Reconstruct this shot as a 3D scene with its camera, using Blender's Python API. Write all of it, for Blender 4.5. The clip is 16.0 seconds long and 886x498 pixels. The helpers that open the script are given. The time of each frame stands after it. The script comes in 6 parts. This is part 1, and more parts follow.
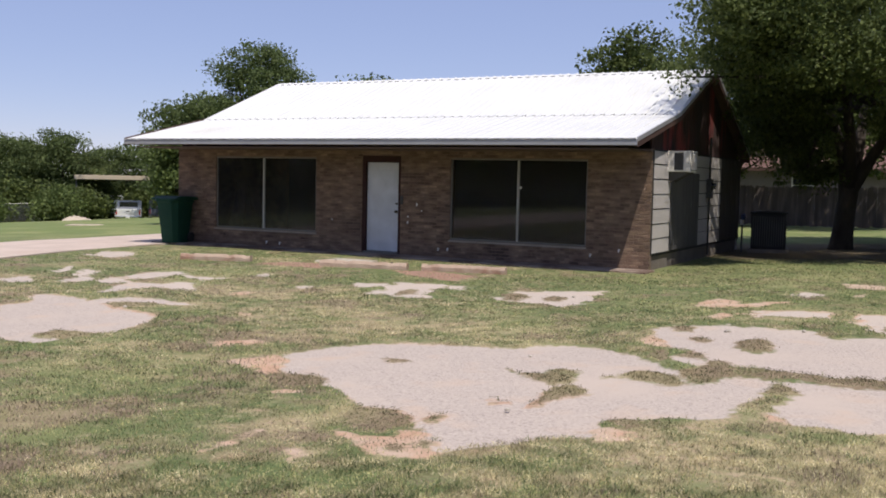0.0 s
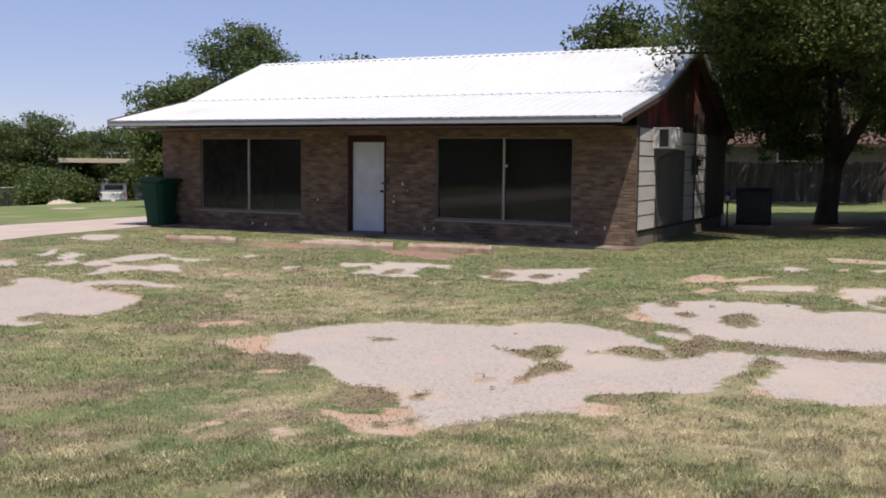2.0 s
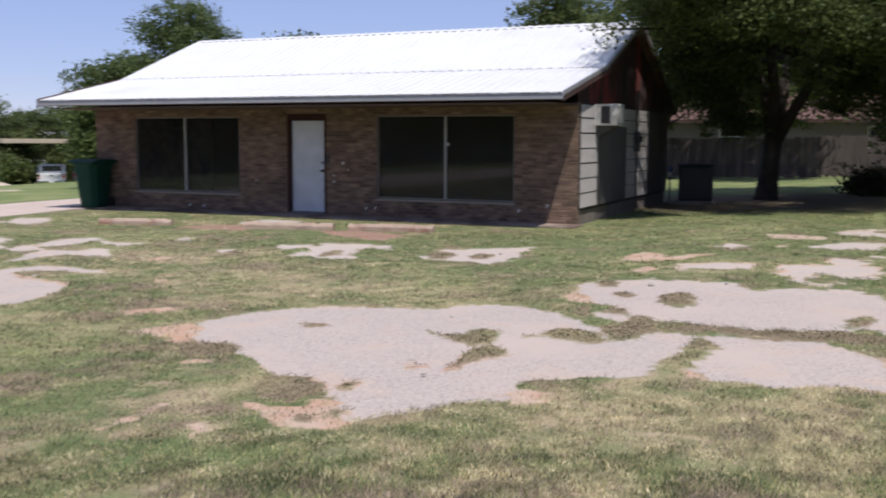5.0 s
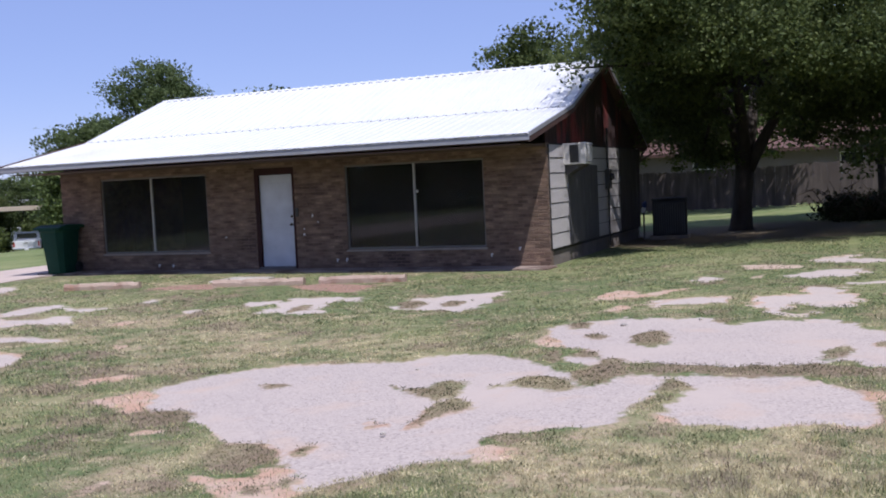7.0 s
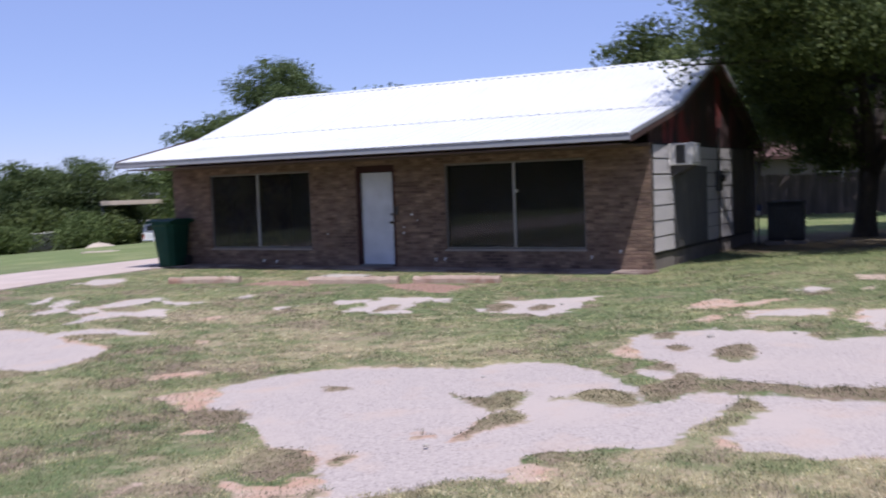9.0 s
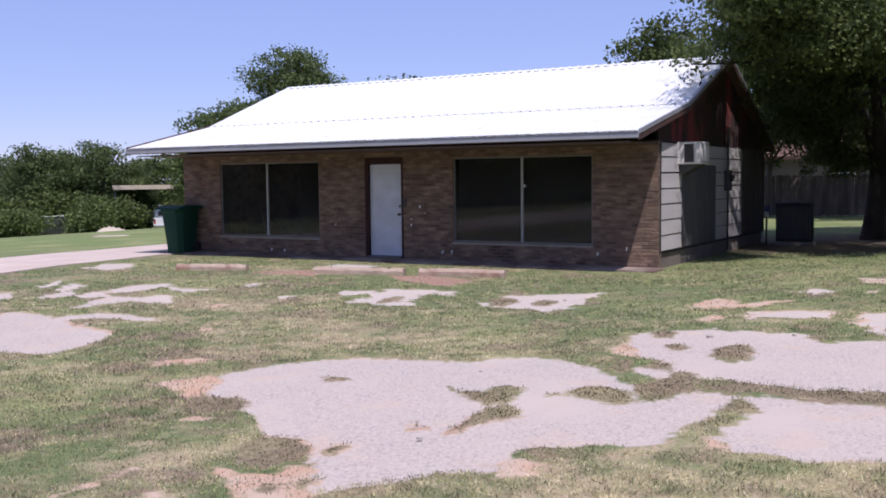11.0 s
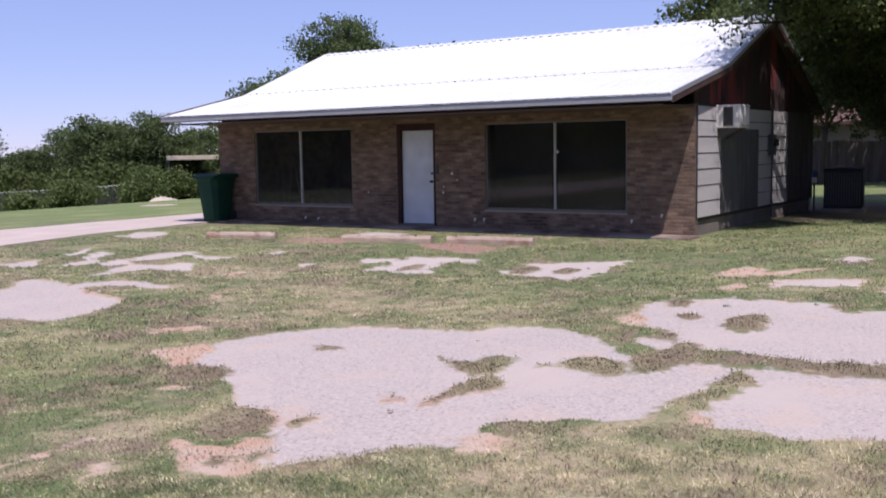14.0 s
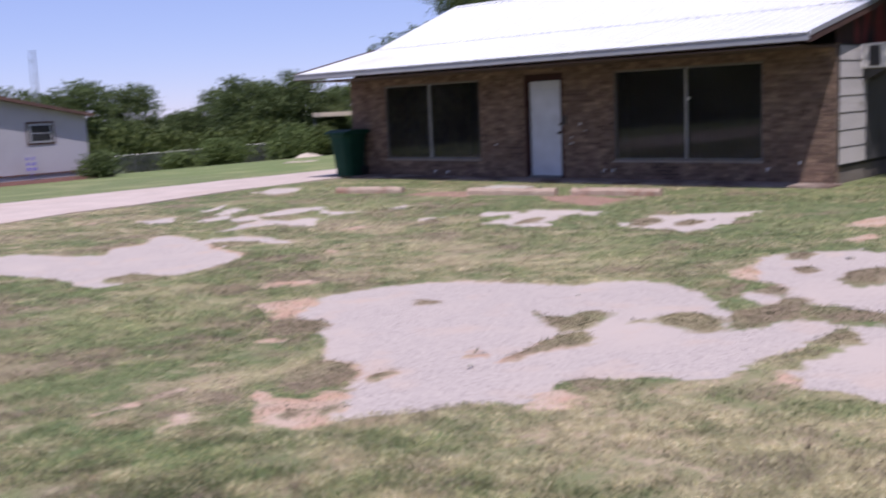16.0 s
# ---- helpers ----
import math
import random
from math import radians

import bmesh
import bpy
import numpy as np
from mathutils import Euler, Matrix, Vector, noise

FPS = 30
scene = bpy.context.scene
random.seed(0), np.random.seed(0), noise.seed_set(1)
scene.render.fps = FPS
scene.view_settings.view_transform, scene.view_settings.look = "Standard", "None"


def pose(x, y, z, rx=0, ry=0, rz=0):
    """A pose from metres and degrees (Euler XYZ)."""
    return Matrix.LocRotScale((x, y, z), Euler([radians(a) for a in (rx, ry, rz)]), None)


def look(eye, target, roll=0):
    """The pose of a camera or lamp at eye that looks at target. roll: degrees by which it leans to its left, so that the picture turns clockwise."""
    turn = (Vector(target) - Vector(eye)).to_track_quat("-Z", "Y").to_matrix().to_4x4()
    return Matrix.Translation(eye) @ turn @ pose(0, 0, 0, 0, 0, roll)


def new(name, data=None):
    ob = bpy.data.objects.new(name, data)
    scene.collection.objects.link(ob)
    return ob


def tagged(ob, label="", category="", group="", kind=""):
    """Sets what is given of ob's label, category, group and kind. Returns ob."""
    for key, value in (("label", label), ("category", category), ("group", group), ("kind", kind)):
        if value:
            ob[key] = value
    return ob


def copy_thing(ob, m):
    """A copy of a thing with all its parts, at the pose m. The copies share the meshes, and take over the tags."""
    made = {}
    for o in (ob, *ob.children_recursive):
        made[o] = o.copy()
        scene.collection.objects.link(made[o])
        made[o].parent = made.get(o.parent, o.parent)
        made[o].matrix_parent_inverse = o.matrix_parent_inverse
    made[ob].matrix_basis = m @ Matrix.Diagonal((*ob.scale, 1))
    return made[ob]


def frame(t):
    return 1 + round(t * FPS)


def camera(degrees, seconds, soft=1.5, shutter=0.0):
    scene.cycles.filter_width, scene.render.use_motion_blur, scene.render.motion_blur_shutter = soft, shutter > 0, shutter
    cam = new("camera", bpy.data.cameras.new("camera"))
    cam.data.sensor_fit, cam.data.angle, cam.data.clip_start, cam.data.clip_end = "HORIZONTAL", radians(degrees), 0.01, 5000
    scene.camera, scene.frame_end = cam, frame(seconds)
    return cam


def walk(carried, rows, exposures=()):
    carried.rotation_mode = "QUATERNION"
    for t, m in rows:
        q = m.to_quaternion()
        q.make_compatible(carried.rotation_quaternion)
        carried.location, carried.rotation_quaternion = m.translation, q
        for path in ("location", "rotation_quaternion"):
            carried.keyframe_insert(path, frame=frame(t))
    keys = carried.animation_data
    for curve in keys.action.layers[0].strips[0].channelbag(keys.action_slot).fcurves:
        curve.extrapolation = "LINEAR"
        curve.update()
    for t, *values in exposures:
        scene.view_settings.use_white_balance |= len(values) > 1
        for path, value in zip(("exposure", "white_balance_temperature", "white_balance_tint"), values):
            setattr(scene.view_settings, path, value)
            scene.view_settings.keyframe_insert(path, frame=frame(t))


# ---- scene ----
cam = camera(48.1, 16.0, soft=1.85, shutter=0.7)
PATH = [
    (0, (5.639, -19.369, 1.774), (4.702, -17.607, 1.634), 1.2),
    (0.5, (5.644, -19.395, 1.771), (4.709, -17.633, 1.628), 1.2),
    (1, (5.643, -19.376, 1.769), (4.712, -17.613, 1.612), 1.2),
    (1.5, (5.644, -19.359, 1.761), (4.719, -17.593, 1.592), 0.8),
    (2, (5.659, -19.35, 1.758), (4.746, -17.579, 1.578), 0.6),
    (2.5, (5.677, -19.329, 1.765), (4.775, -17.554, 1.575), 0.8),
    (3, (5.695, -19.269, 1.759), (4.803, -17.489, 1.566), 1.2),
    (3.5, (5.714, -19.196, 1.758), (4.815, -17.419, 1.571), 1.2),
    (4, (5.744, -19.146, 1.764), (4.834, -17.374, 1.58), 1.3),
    (4.5, (5.747, -19.075, 1.76), (4.836, -17.307, 1.553), 0.5),
    (5, (5.682, -19.069, 1.777), (4.864, -17.258, 1.553), 0.2),
    (5.2, (5.633, -19.021, 1.765), (4.852, -17.191, 1.554), 0.1),
    (7.3, (5.812, -18.683, 1.773), (5.001, -16.86, 1.648), -3.4),
    (7.5, (5.844, -18.658, 1.776), (5.016, -16.843, 1.637), -3.7),
    (8, (5.798, -18.478, 1.773), (5.015, -16.643, 1.628), -3.7),
    (8.5, (5.899, -18.329, 1.773), (5.148, -16.48, 1.639), -3.6),
    (9, (6.042, -18.229, 1.776), (5.035, -16.505, 1.65), -2.0),
    (9.5, (6.075, -18.223, 1.78), (5.037, -16.518, 1.653), -0.7),
    (9.7, (6.107, -18.262, 1.809), (5.088, -16.546, 1.683), -0.5),
    (11.8, (6.149, -18.202, 1.772), (5.121, -16.493, 1.626), -0.7),
    (12, (6.114, -18.17, 1.765), (5.107, -16.448, 1.626), -0.5),
    (12.5, (6.043, -18.052, 1.769), (5.079, -16.304, 1.651), 0.7),
    (13, (6.138, -17.952, 1.756), (5.149, -16.218, 1.635), -0.3),
    (13.5, (6.347, -17.814, 1.744), (5.284, -16.126, 1.604), -0.8),
    (14, (6.424, -17.684, 1.728), (5.304, -16.039, 1.527), -1.0),
    (14.5, (6.413, -17.508, 1.724), (5.313, -15.853, 1.502), -0.9),
    (15, (6.529, -17.351, 1.738), (5.409, -15.706, 1.532), -1.7),
    (15.5, (6.635, -17.26, 1.732), (5.417, -15.691, 1.503), -1.8),
    (16, (6.704, -17.357, 1.719), (5.357, -15.907, 1.432), -2.6),
]
walk(cam, [(t, look(eye, target, roll)) for t, eye, target, roll in PATH],
     exposures=[(0, 0.02, 6750, 11), (4.0, 0.0, 6550, 11), (7.3, 0.06, 5850, 17), (9.7, 0.1, 5850, 18), (12.0, 0.12, 6080, 22), (16.0, 0.05, 6000, 22)])


# ---- light ----
SUN = Vector((0.63, -0.64, 2.0)).normalized()
world = bpy.data.worlds.new("world")
scene.world = world
world.use_nodes = True
wn = world.node_tree.nodes
sky = wn.new("ShaderNodeTexSky")
sky.sky_type = "NISHITA"
sky.sun_disc = False
sky.sun_elevation = math.asin(SUN.z)
sky.sun_rotation = math.atan2(SUN.x, SUN.y)
sky.air_density, sky.dust_density, sky.ozone_density = 1.0, 0.0, 2.0
sky.altitude = 1500.0
haze = wn.new("ShaderNodeMix")
haze.data_type, haze.blend_type = "RGBA", "MULTIPLY"
haze.inputs[0].default_value = 1.0
haze.inputs[7].default_value = (1.04, 0.95, 1.03, 1)
world.node_tree.links.new(sky.outputs[0], haze.inputs[6])
even = wn.new("ShaderNodeMix")      # thin summer haze evens the sky out
even.data_type = "RGBA"
even.inputs[0].default_value = 0.5
even.inputs[7].default_value = (3.7, 4.6, 8.0, 1)
world.node_tree.links.new(haze.outputs[2], even.inputs[6])
world.node_tree.links.new(even.outputs[2], wn["Background"].inputs[0])
wn["Background"].inputs[1].default_value = 0.105
sun = new("sun", bpy.data.lights.new("sun", "SUN"))
sun.data.energy, sun.data.angle, sun.data.color = 4.7, radians(0.55), (1.0, 0.95, 0.88)
sun.matrix_world = look((30, -40, 80), Vector((30, -40, 80)) - SUN)


# ---- materials ----
def material(name, c1, c2, scale=4.0, rough=0.8, bump=0.2, fine=60.0, metal=0.0, stain=None, stain_scale=0.7,
             island=0.0, stretch=(1, 1, 1), stain_at=0.55, per_object=False, spec=0.5):
    """Two colours mixed by noise at two sizes, an optional stain colour, bump, and a random shift per piece."""
    m = bpy.data.materials.new(name)
    m.use_nodes = True
    n, l = m.node_tree.nodes, m.node_tree.links
    b = n["Principled BSDF"]
    geo = n.new("ShaderNodeNewGeometry")
    mp = n.new("ShaderNodeMapping")
    mp.inputs["Scale"].default_value = stretch
    l.new(geo.outputs["Position"], mp.inputs[0])

    def noise_tex(s, detail=4.0):
        t = n.new("ShaderNodeTexNoise")
        t.inputs["Scale"].default_value, t.inputs["Detail"].default_value = s, detail
        l.new(mp.outputs[0], t.inputs["Vector"])
        return t.outputs["Fac"]

    def ramp(fac, lo, hi):
        r = n.new("ShaderNodeMapRange")
        r.inputs[1].default_value, r.inputs[2].default_value = lo, hi
        l.new(fac, r.inputs[0])
        return r.outputs[0]

    def mix(fac, a, c):
        x = n.new("ShaderNodeMix")
        x.data_type = "RGBA"
        for v, i in ((fac, 0), (a, 6), (c, 7)):
            if hasattr(v, "is_linked"):
                l.new(v, x.inputs[i])
            else:
                x.inputs[i].default_value = v if i == 0 else (*v, 1)
        return x.outputs[2]

    big, small = noise_tex(scale), noise_tex(fine, 3.0)
    col = mix(ramp(big, 0.35, 0.65), c1, c2)
    if stain:
        col = mix(ramp(noise_tex(stain_scale, 6.0), stain_at, stain_at + 0.12), col, stain)
    hsv = n.new("ShaderNodeHueSaturation")
    l.new(col, hsv.inputs["Color"])
    val = n.new("ShaderNodeMath")
    val.operation = "MULTIPLY_ADD"
    l.new(small, val.inputs[0])
    val.inputs[1].default_value, val.inputs[2].default_value = 0.5, 0.75
    out = val.outputs[0]
    if island:
        src = n.new("ShaderNodeObjectInfo").outputs["Random"] if per_object else geo.outputs["Random Per Island"]
        k = n.new("ShaderNodeMath")
        k.operation = "MULTIPLY_ADD"
        l.new(src, k.inputs[0])
        k.inputs[1].default_value, k.inputs[2].default_value = island, 1 - island / 2
        j = n.new("ShaderNodeMath")
        j.operation = "MULTIPLY"
        l.new(out, j.inputs[0]), l.new(k.outputs[0], j.inputs[1])
        out = j.outputs[0]
    l.new(out, hsv.inputs["Value"])
    l.new(hsv.outputs[0], b.inputs["Base Color"])
    b.inputs["Roughness"].default_value, b.inputs["Metallic"].default_value = rough, metal
    b.inputs["Specular IOR Level"].default_value = spec
    if bump:
        bp = n.new("ShaderNodeBump")
        bp.inputs["Strength"].default_value, bp.inputs["Distance"].default_value = bump, 0.02
        l.new(small, bp.inputs["Height"])
        l.new(bp.outputs[0], b.inputs["Normal"])
    return m


def leafy(name, dark, light, straw=None, clump=0.0):
    """Foliage: colour by leaf, some light passing through the blades."""
    m = bpy.data.materials.new(name)
    m.use_nodes = True
    n, l = m.node_tree.nodes, m.node_tree.links
    b = n["Principled BSDF"]
    geo = n.new("ShaderNodeNewGeometry")
    r = n.new("ShaderNodeValToRGB")
    e = r.color_ramp.elements
    e[0].color, e[1].color = (*dark, 1), (*light, 1)
    if straw:
        e[1].position = 0.55
        x = e.new(0.95)
        x.color = (*straw, 1)
    l.new(geo.outputs["Random Per Island"], r.inputs[0])
    col = r.outputs[0]
    if clump:
        t = n.new("ShaderNodeTexNoise")
        t.inputs["Scale"].default_value, t.inputs["Detail"].default_value = clump, 4.0
        l.new(geo.outputs["Position"], t.inputs["Vector"])
        k = n.new("ShaderNodeMapRange")
        for i, v in enumerate((0.36, 0.64, 0.42, 1.5)):
            k.inputs[i + 1].default_value = v
        l.new(t.outputs["Fac"], k.inputs[0])
        h = n.new("ShaderNodeHueSaturation")
        l.new(col, h.inputs["Color"])
        l.new(k.outputs[0], h.inputs["Value"])
        col = h.outputs[0]
    l.new(col, b.inputs["Base Color"])
    b.inputs["Roughness"].default_value = 0.55
    b.inputs["Specular IOR Level"].default_value = 0.15
    tr = n.new("ShaderNodeBsdfTranslucent")
    l.new(col, tr.inputs["Color"])
    mx = n.new("ShaderNodeMixShader")
    mx.inputs[0].default_value = 0.32
    l.new(b.outputs[0], mx.inputs[1]), l.new(tr.outputs[0], mx.inputs[2])
    l.new(mx.outputs[0], n["Material Output"].inputs[0])
    return m


def glass_material():
    m = bpy.data.materials.new("window_glass")
    m.use_nodes = True
    b = m.node_tree.nodes["Principled BSDF"]
    b.inputs["Base Color"].default_value = (0.55, 0.57, 0.56, 1)
    b.inputs["Transmission Weight"].default_value = 1.0
    b.inputs["Roughness"].default_value = 0.015
    b.inputs["IOR"].default_value = 1.30
    n, l = m.node_tree.nodes, m.node_tree.links      # a film of dust on the panes
    dust, geo, t = n.new("ShaderNodeBsdfDiffuse"), n.new("ShaderNodeNewGeometry"), n.new("ShaderNodeTexNoise")
    dust.inputs["Color"].default_value = (0.62, 0.58, 0.55, 1)
    t.inputs["Scale"].default_value, t.inputs["Detail"].default_value = 1.6, 6.0
    l.new(geo.outputs["Position"], t.inputs["Vector"])
    k, mx = n.new("ShaderNodeMapRange"), n.new("ShaderNodeMixShader")
    for i, v in enumerate((0.3, 0.7, 0.010, 0.034)):
        k.inputs[i + 1].default_value = v
    l.new(t.outputs["Fac"], k.inputs[0]), l.new(k.outputs[0], mx.inputs[0])
    l.new(b.outputs[0], mx.inputs[1]), l.new(dust.outputs[0], mx.inputs[2])
    l.new(mx.outputs[0], n["Material Output"].inputs[0])
    return m


M_BRICK = material("brick_brown", (0.118, 0.072, 0.052), (0.235, 0.158, 0.107), 6.0, 0.9, 0.6, 45, island=0.65, stretch=(0.5, 1, 1.6), per_object=True,
                   stain=(0.105, 0.066, 0.05), stain_scale=1.6)
M_BRICKS = material("brick_brown_joined", (0.118, 0.072, 0.052), (0.235, 0.158, 0.107), 6.0, 0.9, 0.6, 45, island=0.65, stretch=(0.5, 1, 1.6),
                    stain=(0.105, 0.066, 0.05), stain_scale=1.6)
M_MORTAR = material("mortar", (0.155, 0.105, 0.078), (0.205, 0.142, 0.103), 3, 0.95, 0.4, 120)
M_ROOF = material("white_roof_metal", (0.67, 0.67, 0.66), (0.63, 0.63, 0.62), 1.2, 0.42, 0.03, 30, stain=(0.59, 0.58, 0.55),
                  stain_scale=0.5, stain_at=0.62)
M_TRIM = material("pale_grey_trim_metal", (0.32, 0.32, 0.335), (0.28, 0.28, 0.295), 2, 0.4, 0.05, 30)
M_RAKE = material("brown_rake_board", (0.055, 0.027, 0.022), (0.085, 0.042, 0.032), 3, 0.8, 0.3, 50)
# soffit brown, darkened further to deepen the shade under the eave
M_SOFFIT = material("soffit_board", (0.075, 0.045, 0.034), (0.10, 0.06, 0.042), 2, 0.85, 0.2, 40)
M_SIDING = material("pale_siding", (0.52, 0.48, 0.46), (0.45, 0.42, 0.40), 1.6, 0.75, 0.25, 45, stain=(0.36, 0.32, 0.29),
                    stain_scale=1.2, stain_at=0.6, stretch=(1, 0.5, 2))
M_GAP = material("dark_batten", (0.03, 0.028, 0.026), (0.05, 0.045, 0.04), 3, 0.9, 0.2, 40)
M_GABLE = material("weathered_red_board", (0.055, 0.022, 0.02), (0.028, 0.017, 0.015), 1.2, 0.85, 0.4, 40, island=0.6,
                   stain=(0.19, 0.035, 0.032), stain_scale=0.9, stain_at=0.52, stretch=(1, 1.6, 0.6))
M_CONC = material("old_concrete", (0.46, 0.41, 0.35), (0.38, 0.34, 0.29), 1.5, 0.92, 0.4, 60, stain=(0.30, 0.25, 0.20), stain_scale=0.9)
M_FOUND = material("damp_foundation", (0.20, 0.17, 0.145), (0.15, 0.125, 0.11), 2.5, 0.95, 0.5, 40)
# stained porch concrete, its base darkened for the eave's shade
M_SLAB = material("stained_shade_porch_concrete", (0.30, 0.235, 0.19), (0.22, 0.165, 0.13), 1.5, 0.92, 0.4, 60, stain=(0.13, 0.085, 0.065), stain_scale=1.2, stain_at=0.46)
M_CURB = material("stained_concrete_stop", (0.46, 0.345, 0.265), (0.37, 0.265, 0.20), 2.5, 0.92, 0.5, 50, stain=(0.31, 0.18, 0.125), stain_scale=2.5)
M_DOOR = material("white_door_paint", (0.55, 0.565, 0.60), (0.515, 0.53, 0.56), 1.2, 0.45, 0.02, 3)
M_DFRAME = material("maroon_door_frame", (0.05, 0.02, 0.018), (0.035, 0.016, 0.015), 3, 0.7, 0.2, 40, spec=0.2)
M_ALU = material("dull_aluminium", (0.20, 0.185, 0.17), (0.155, 0.143, 0.13), 3, 0.55, 0.05, 60, metal=0.4)
M_MULL = material("grey_mullion", (0.40, 0.385, 0.36), (0.34, 0.325, 0.30), 3, 0.6, 0.05, 60)
M_BLUE = material("faded_blue_plastic", (0.06, 0.09, 0.22), (0.05, 0.075, 0.18), 3, 0.5, 0.02, 60)
M_SILL = material("pale_worn_sill", (0.36, 0.31, 0.26), (0.28, 0.24, 0.20), 3, 0.8, 0.2, 40)
M_GLASS = glass_material()
M_BRASS = material("dark_bronze", (0.10, 0.08, 0.055), (0.07, 0.055, 0.04), 5, 0.4, 0.05, 60, metal=0.9)
# near-black room colours stand in for the darkness of unlit rooms
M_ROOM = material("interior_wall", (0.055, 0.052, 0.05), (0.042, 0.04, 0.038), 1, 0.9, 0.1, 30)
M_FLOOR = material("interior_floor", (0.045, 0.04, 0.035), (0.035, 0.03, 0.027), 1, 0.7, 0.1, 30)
M_WOOD = material("old_timber", (0.26, 0.18, 0.11), (0.19, 0.13, 0.08), 2, 0.8, 0.3, 40, stretch=(1, 1, 0.3))
M_BIN = material("green_plastic", (0.006, 0.038, 0.024), (0.009, 0.048, 0.03), 2, 0.7, 0.05, 60, spec=0.2)
M_BLACK = material("black_rubber", (0.018, 0.018, 0.018), (0.025, 0.025, 0.025), 4, 0.7, 0.1, 60)
M_ACBODY = material("beige_ac_casing", (0.60, 0.57, 0.52), (0.54, 0.51, 0.46), 2, 0.5, 0.05, 60, stain=(0.40, 0.35, 0.29), stain_scale=4, stain_at=0.62)
M_GRILLE = material("dark_grille", (0.07, 0.065, 0.06), (0.05, 0.045, 0.04), 3, 0.6, 0.1, 60)
M_COND = material("dark_grey_steel", (0.022, 0.022, 0.023), (0.016, 0.016, 0.017), 3, 0.7, 0.08, 60)
M_PIPE = material("grey_conduit", (0.075, 0.07, 0.068), (0.05, 0.048, 0.046), 4, 0.7, 0.05, 60, metal=0.2)
M_PVC = material("white_pvc", (0.75, 0.74, 0.70), (0.68, 0.66, 0.62), 4, 0.45, 0.03, 60)
M_BARK = material("dark_bark", (0.040, 0.031, 0.025), (0.066, 0.052, 0.041), 3, 0.95, 1.0, 22, stretch=(1, 1, 0.35))
M_LEAF = leafy("leaf_near", (0.044, 0.066, 0.020), (0.125, 0.152, 0.046))
M_LEAF2 = leafy("leaf_far", (0.066, 0.096, 0.034), (0.140, 0.175, 0.066))
# brush leaves darkened to hold the big tree's shadow on the heap
M_BRUSH = leafy("leaf_brush_shaded", (0.030, 0.036, 0.018), (0.065, 0.072, 0.034))
M_LEAF3 = leafy("leaf_shrub", (0.065, 0.095, 0.028), (0.155, 0.195, 0.065))
M_TWIG = material("dead_twig", (0.10, 0.075, 0.055), (0.15, 0.11, 0.08), 4, 0.95, 0.3, 60)
# weathered board colour that also holds the tree's deep shade
M_BOARD = material("shaded_weathered_board", (0.075, 0.058, 0.052), (0.115, 0.092, 0.082), 2, 0.9, 0.3, 40, stain=(0.20, 0.17, 0.155), stain_scale=2.0, stain_at=0.6, stretch=(4, 4, 0.5))
M_PLY = material("dark_plywood", (0.105, 0.099, 0.101), (0.08, 0.075, 0.077), 2, 0.85, 0.2, 40, stain=(0.24, 0.225, 0.22), stain_scale=2.5, stain_at=0.66, stretch=(4, 4, 0.5))
M_FENCE = material("weathered_picket", (0.070, 0.054, 0.048), (0.100, 0.080, 0.071), 1.5, 0.92, 0.4, 35, island=0.3, per_object=True,
                   stretch=(3, 3, 0.4), stain=(0.12, 0.096, 0.084), stain_scale=1.5)
M_WALLW = material("pale_grey_wall", (0.40, 0.375, 0.40), (0.35, 0.33, 0.355), 0.8, 0.8, 0.1, 30)
# mauve wall, darkened to include the shade under its eave
M_BACKW = material("eave_shaded_mauve_wall", (0.21, 0.18, 0.175), (0.17, 0.148, 0.145), 0.8, 0.85, 0.1, 30)
M_SHINGLE = material("red_brown_shingle", (0.13, 0.068, 0.055), (0.095, 0.052, 0.042), 1.5, 0.9, 0.4, 25)
M_TAN = material("tan_carport_metal", (0.52, 0.43, 0.32), (0.46, 0.38, 0.28), 1, 0.55, 0.05, 30)
M_CARW = material("white_car_paint", (0.72, 0.72, 0.72), (0.66, 0.66, 0.66), 1, 0.3, 0.02, 30)
M_CARG = material("grey_car_paint", (0.25, 0.26, 0.28), (0.22, 0.23, 0.25), 1, 0.3, 0.02, 30)
M_CARGLASS = material("car_glass", (0.02, 0.022, 0.025), (0.03, 0.03, 0.035), 1, 0.08, 0.0, 30)
M_RED = material("red_lens", (0.35, 0.02, 0.02), (0.25, 0.02, 0.02), 3, 0.3, 0.0, 30)
M_CHROME = material("chrome", (0.6, 0.6, 0.6), (0.5, 0.5, 0.5), 3, 0.2, 0.0, 30, metal=1.0)
M_SAND = material("pale_sand_heap", (0.50, 0.42, 0.33), (0.40, 0.33, 0.25), 2, 0.95, 0.6, 30)
M_MULCH = material("red_mulch", (0.14, 0.06, 0.045), (0.09, 0.04, 0.03), 5, 0.95, 0.8, 40)
M_CHAIN = material("galvanised_wire", (0.20, 0.20, 0.19), (0.15, 0.15, 0.145), 4, 0.5, 0.0, 60, metal=0.7)
M_STEEL = material("mast_steel", (0.22, 0.22, 0.23), (0.17, 0.17, 0.18), 4, 0.5, 0.05, 60, metal=0.5)
M_PURPLE = material("purple_paint", (0.20, 0.16, 0.50), (0.16, 0.13, 0.42), 3, 0.6, 0.02, 60)


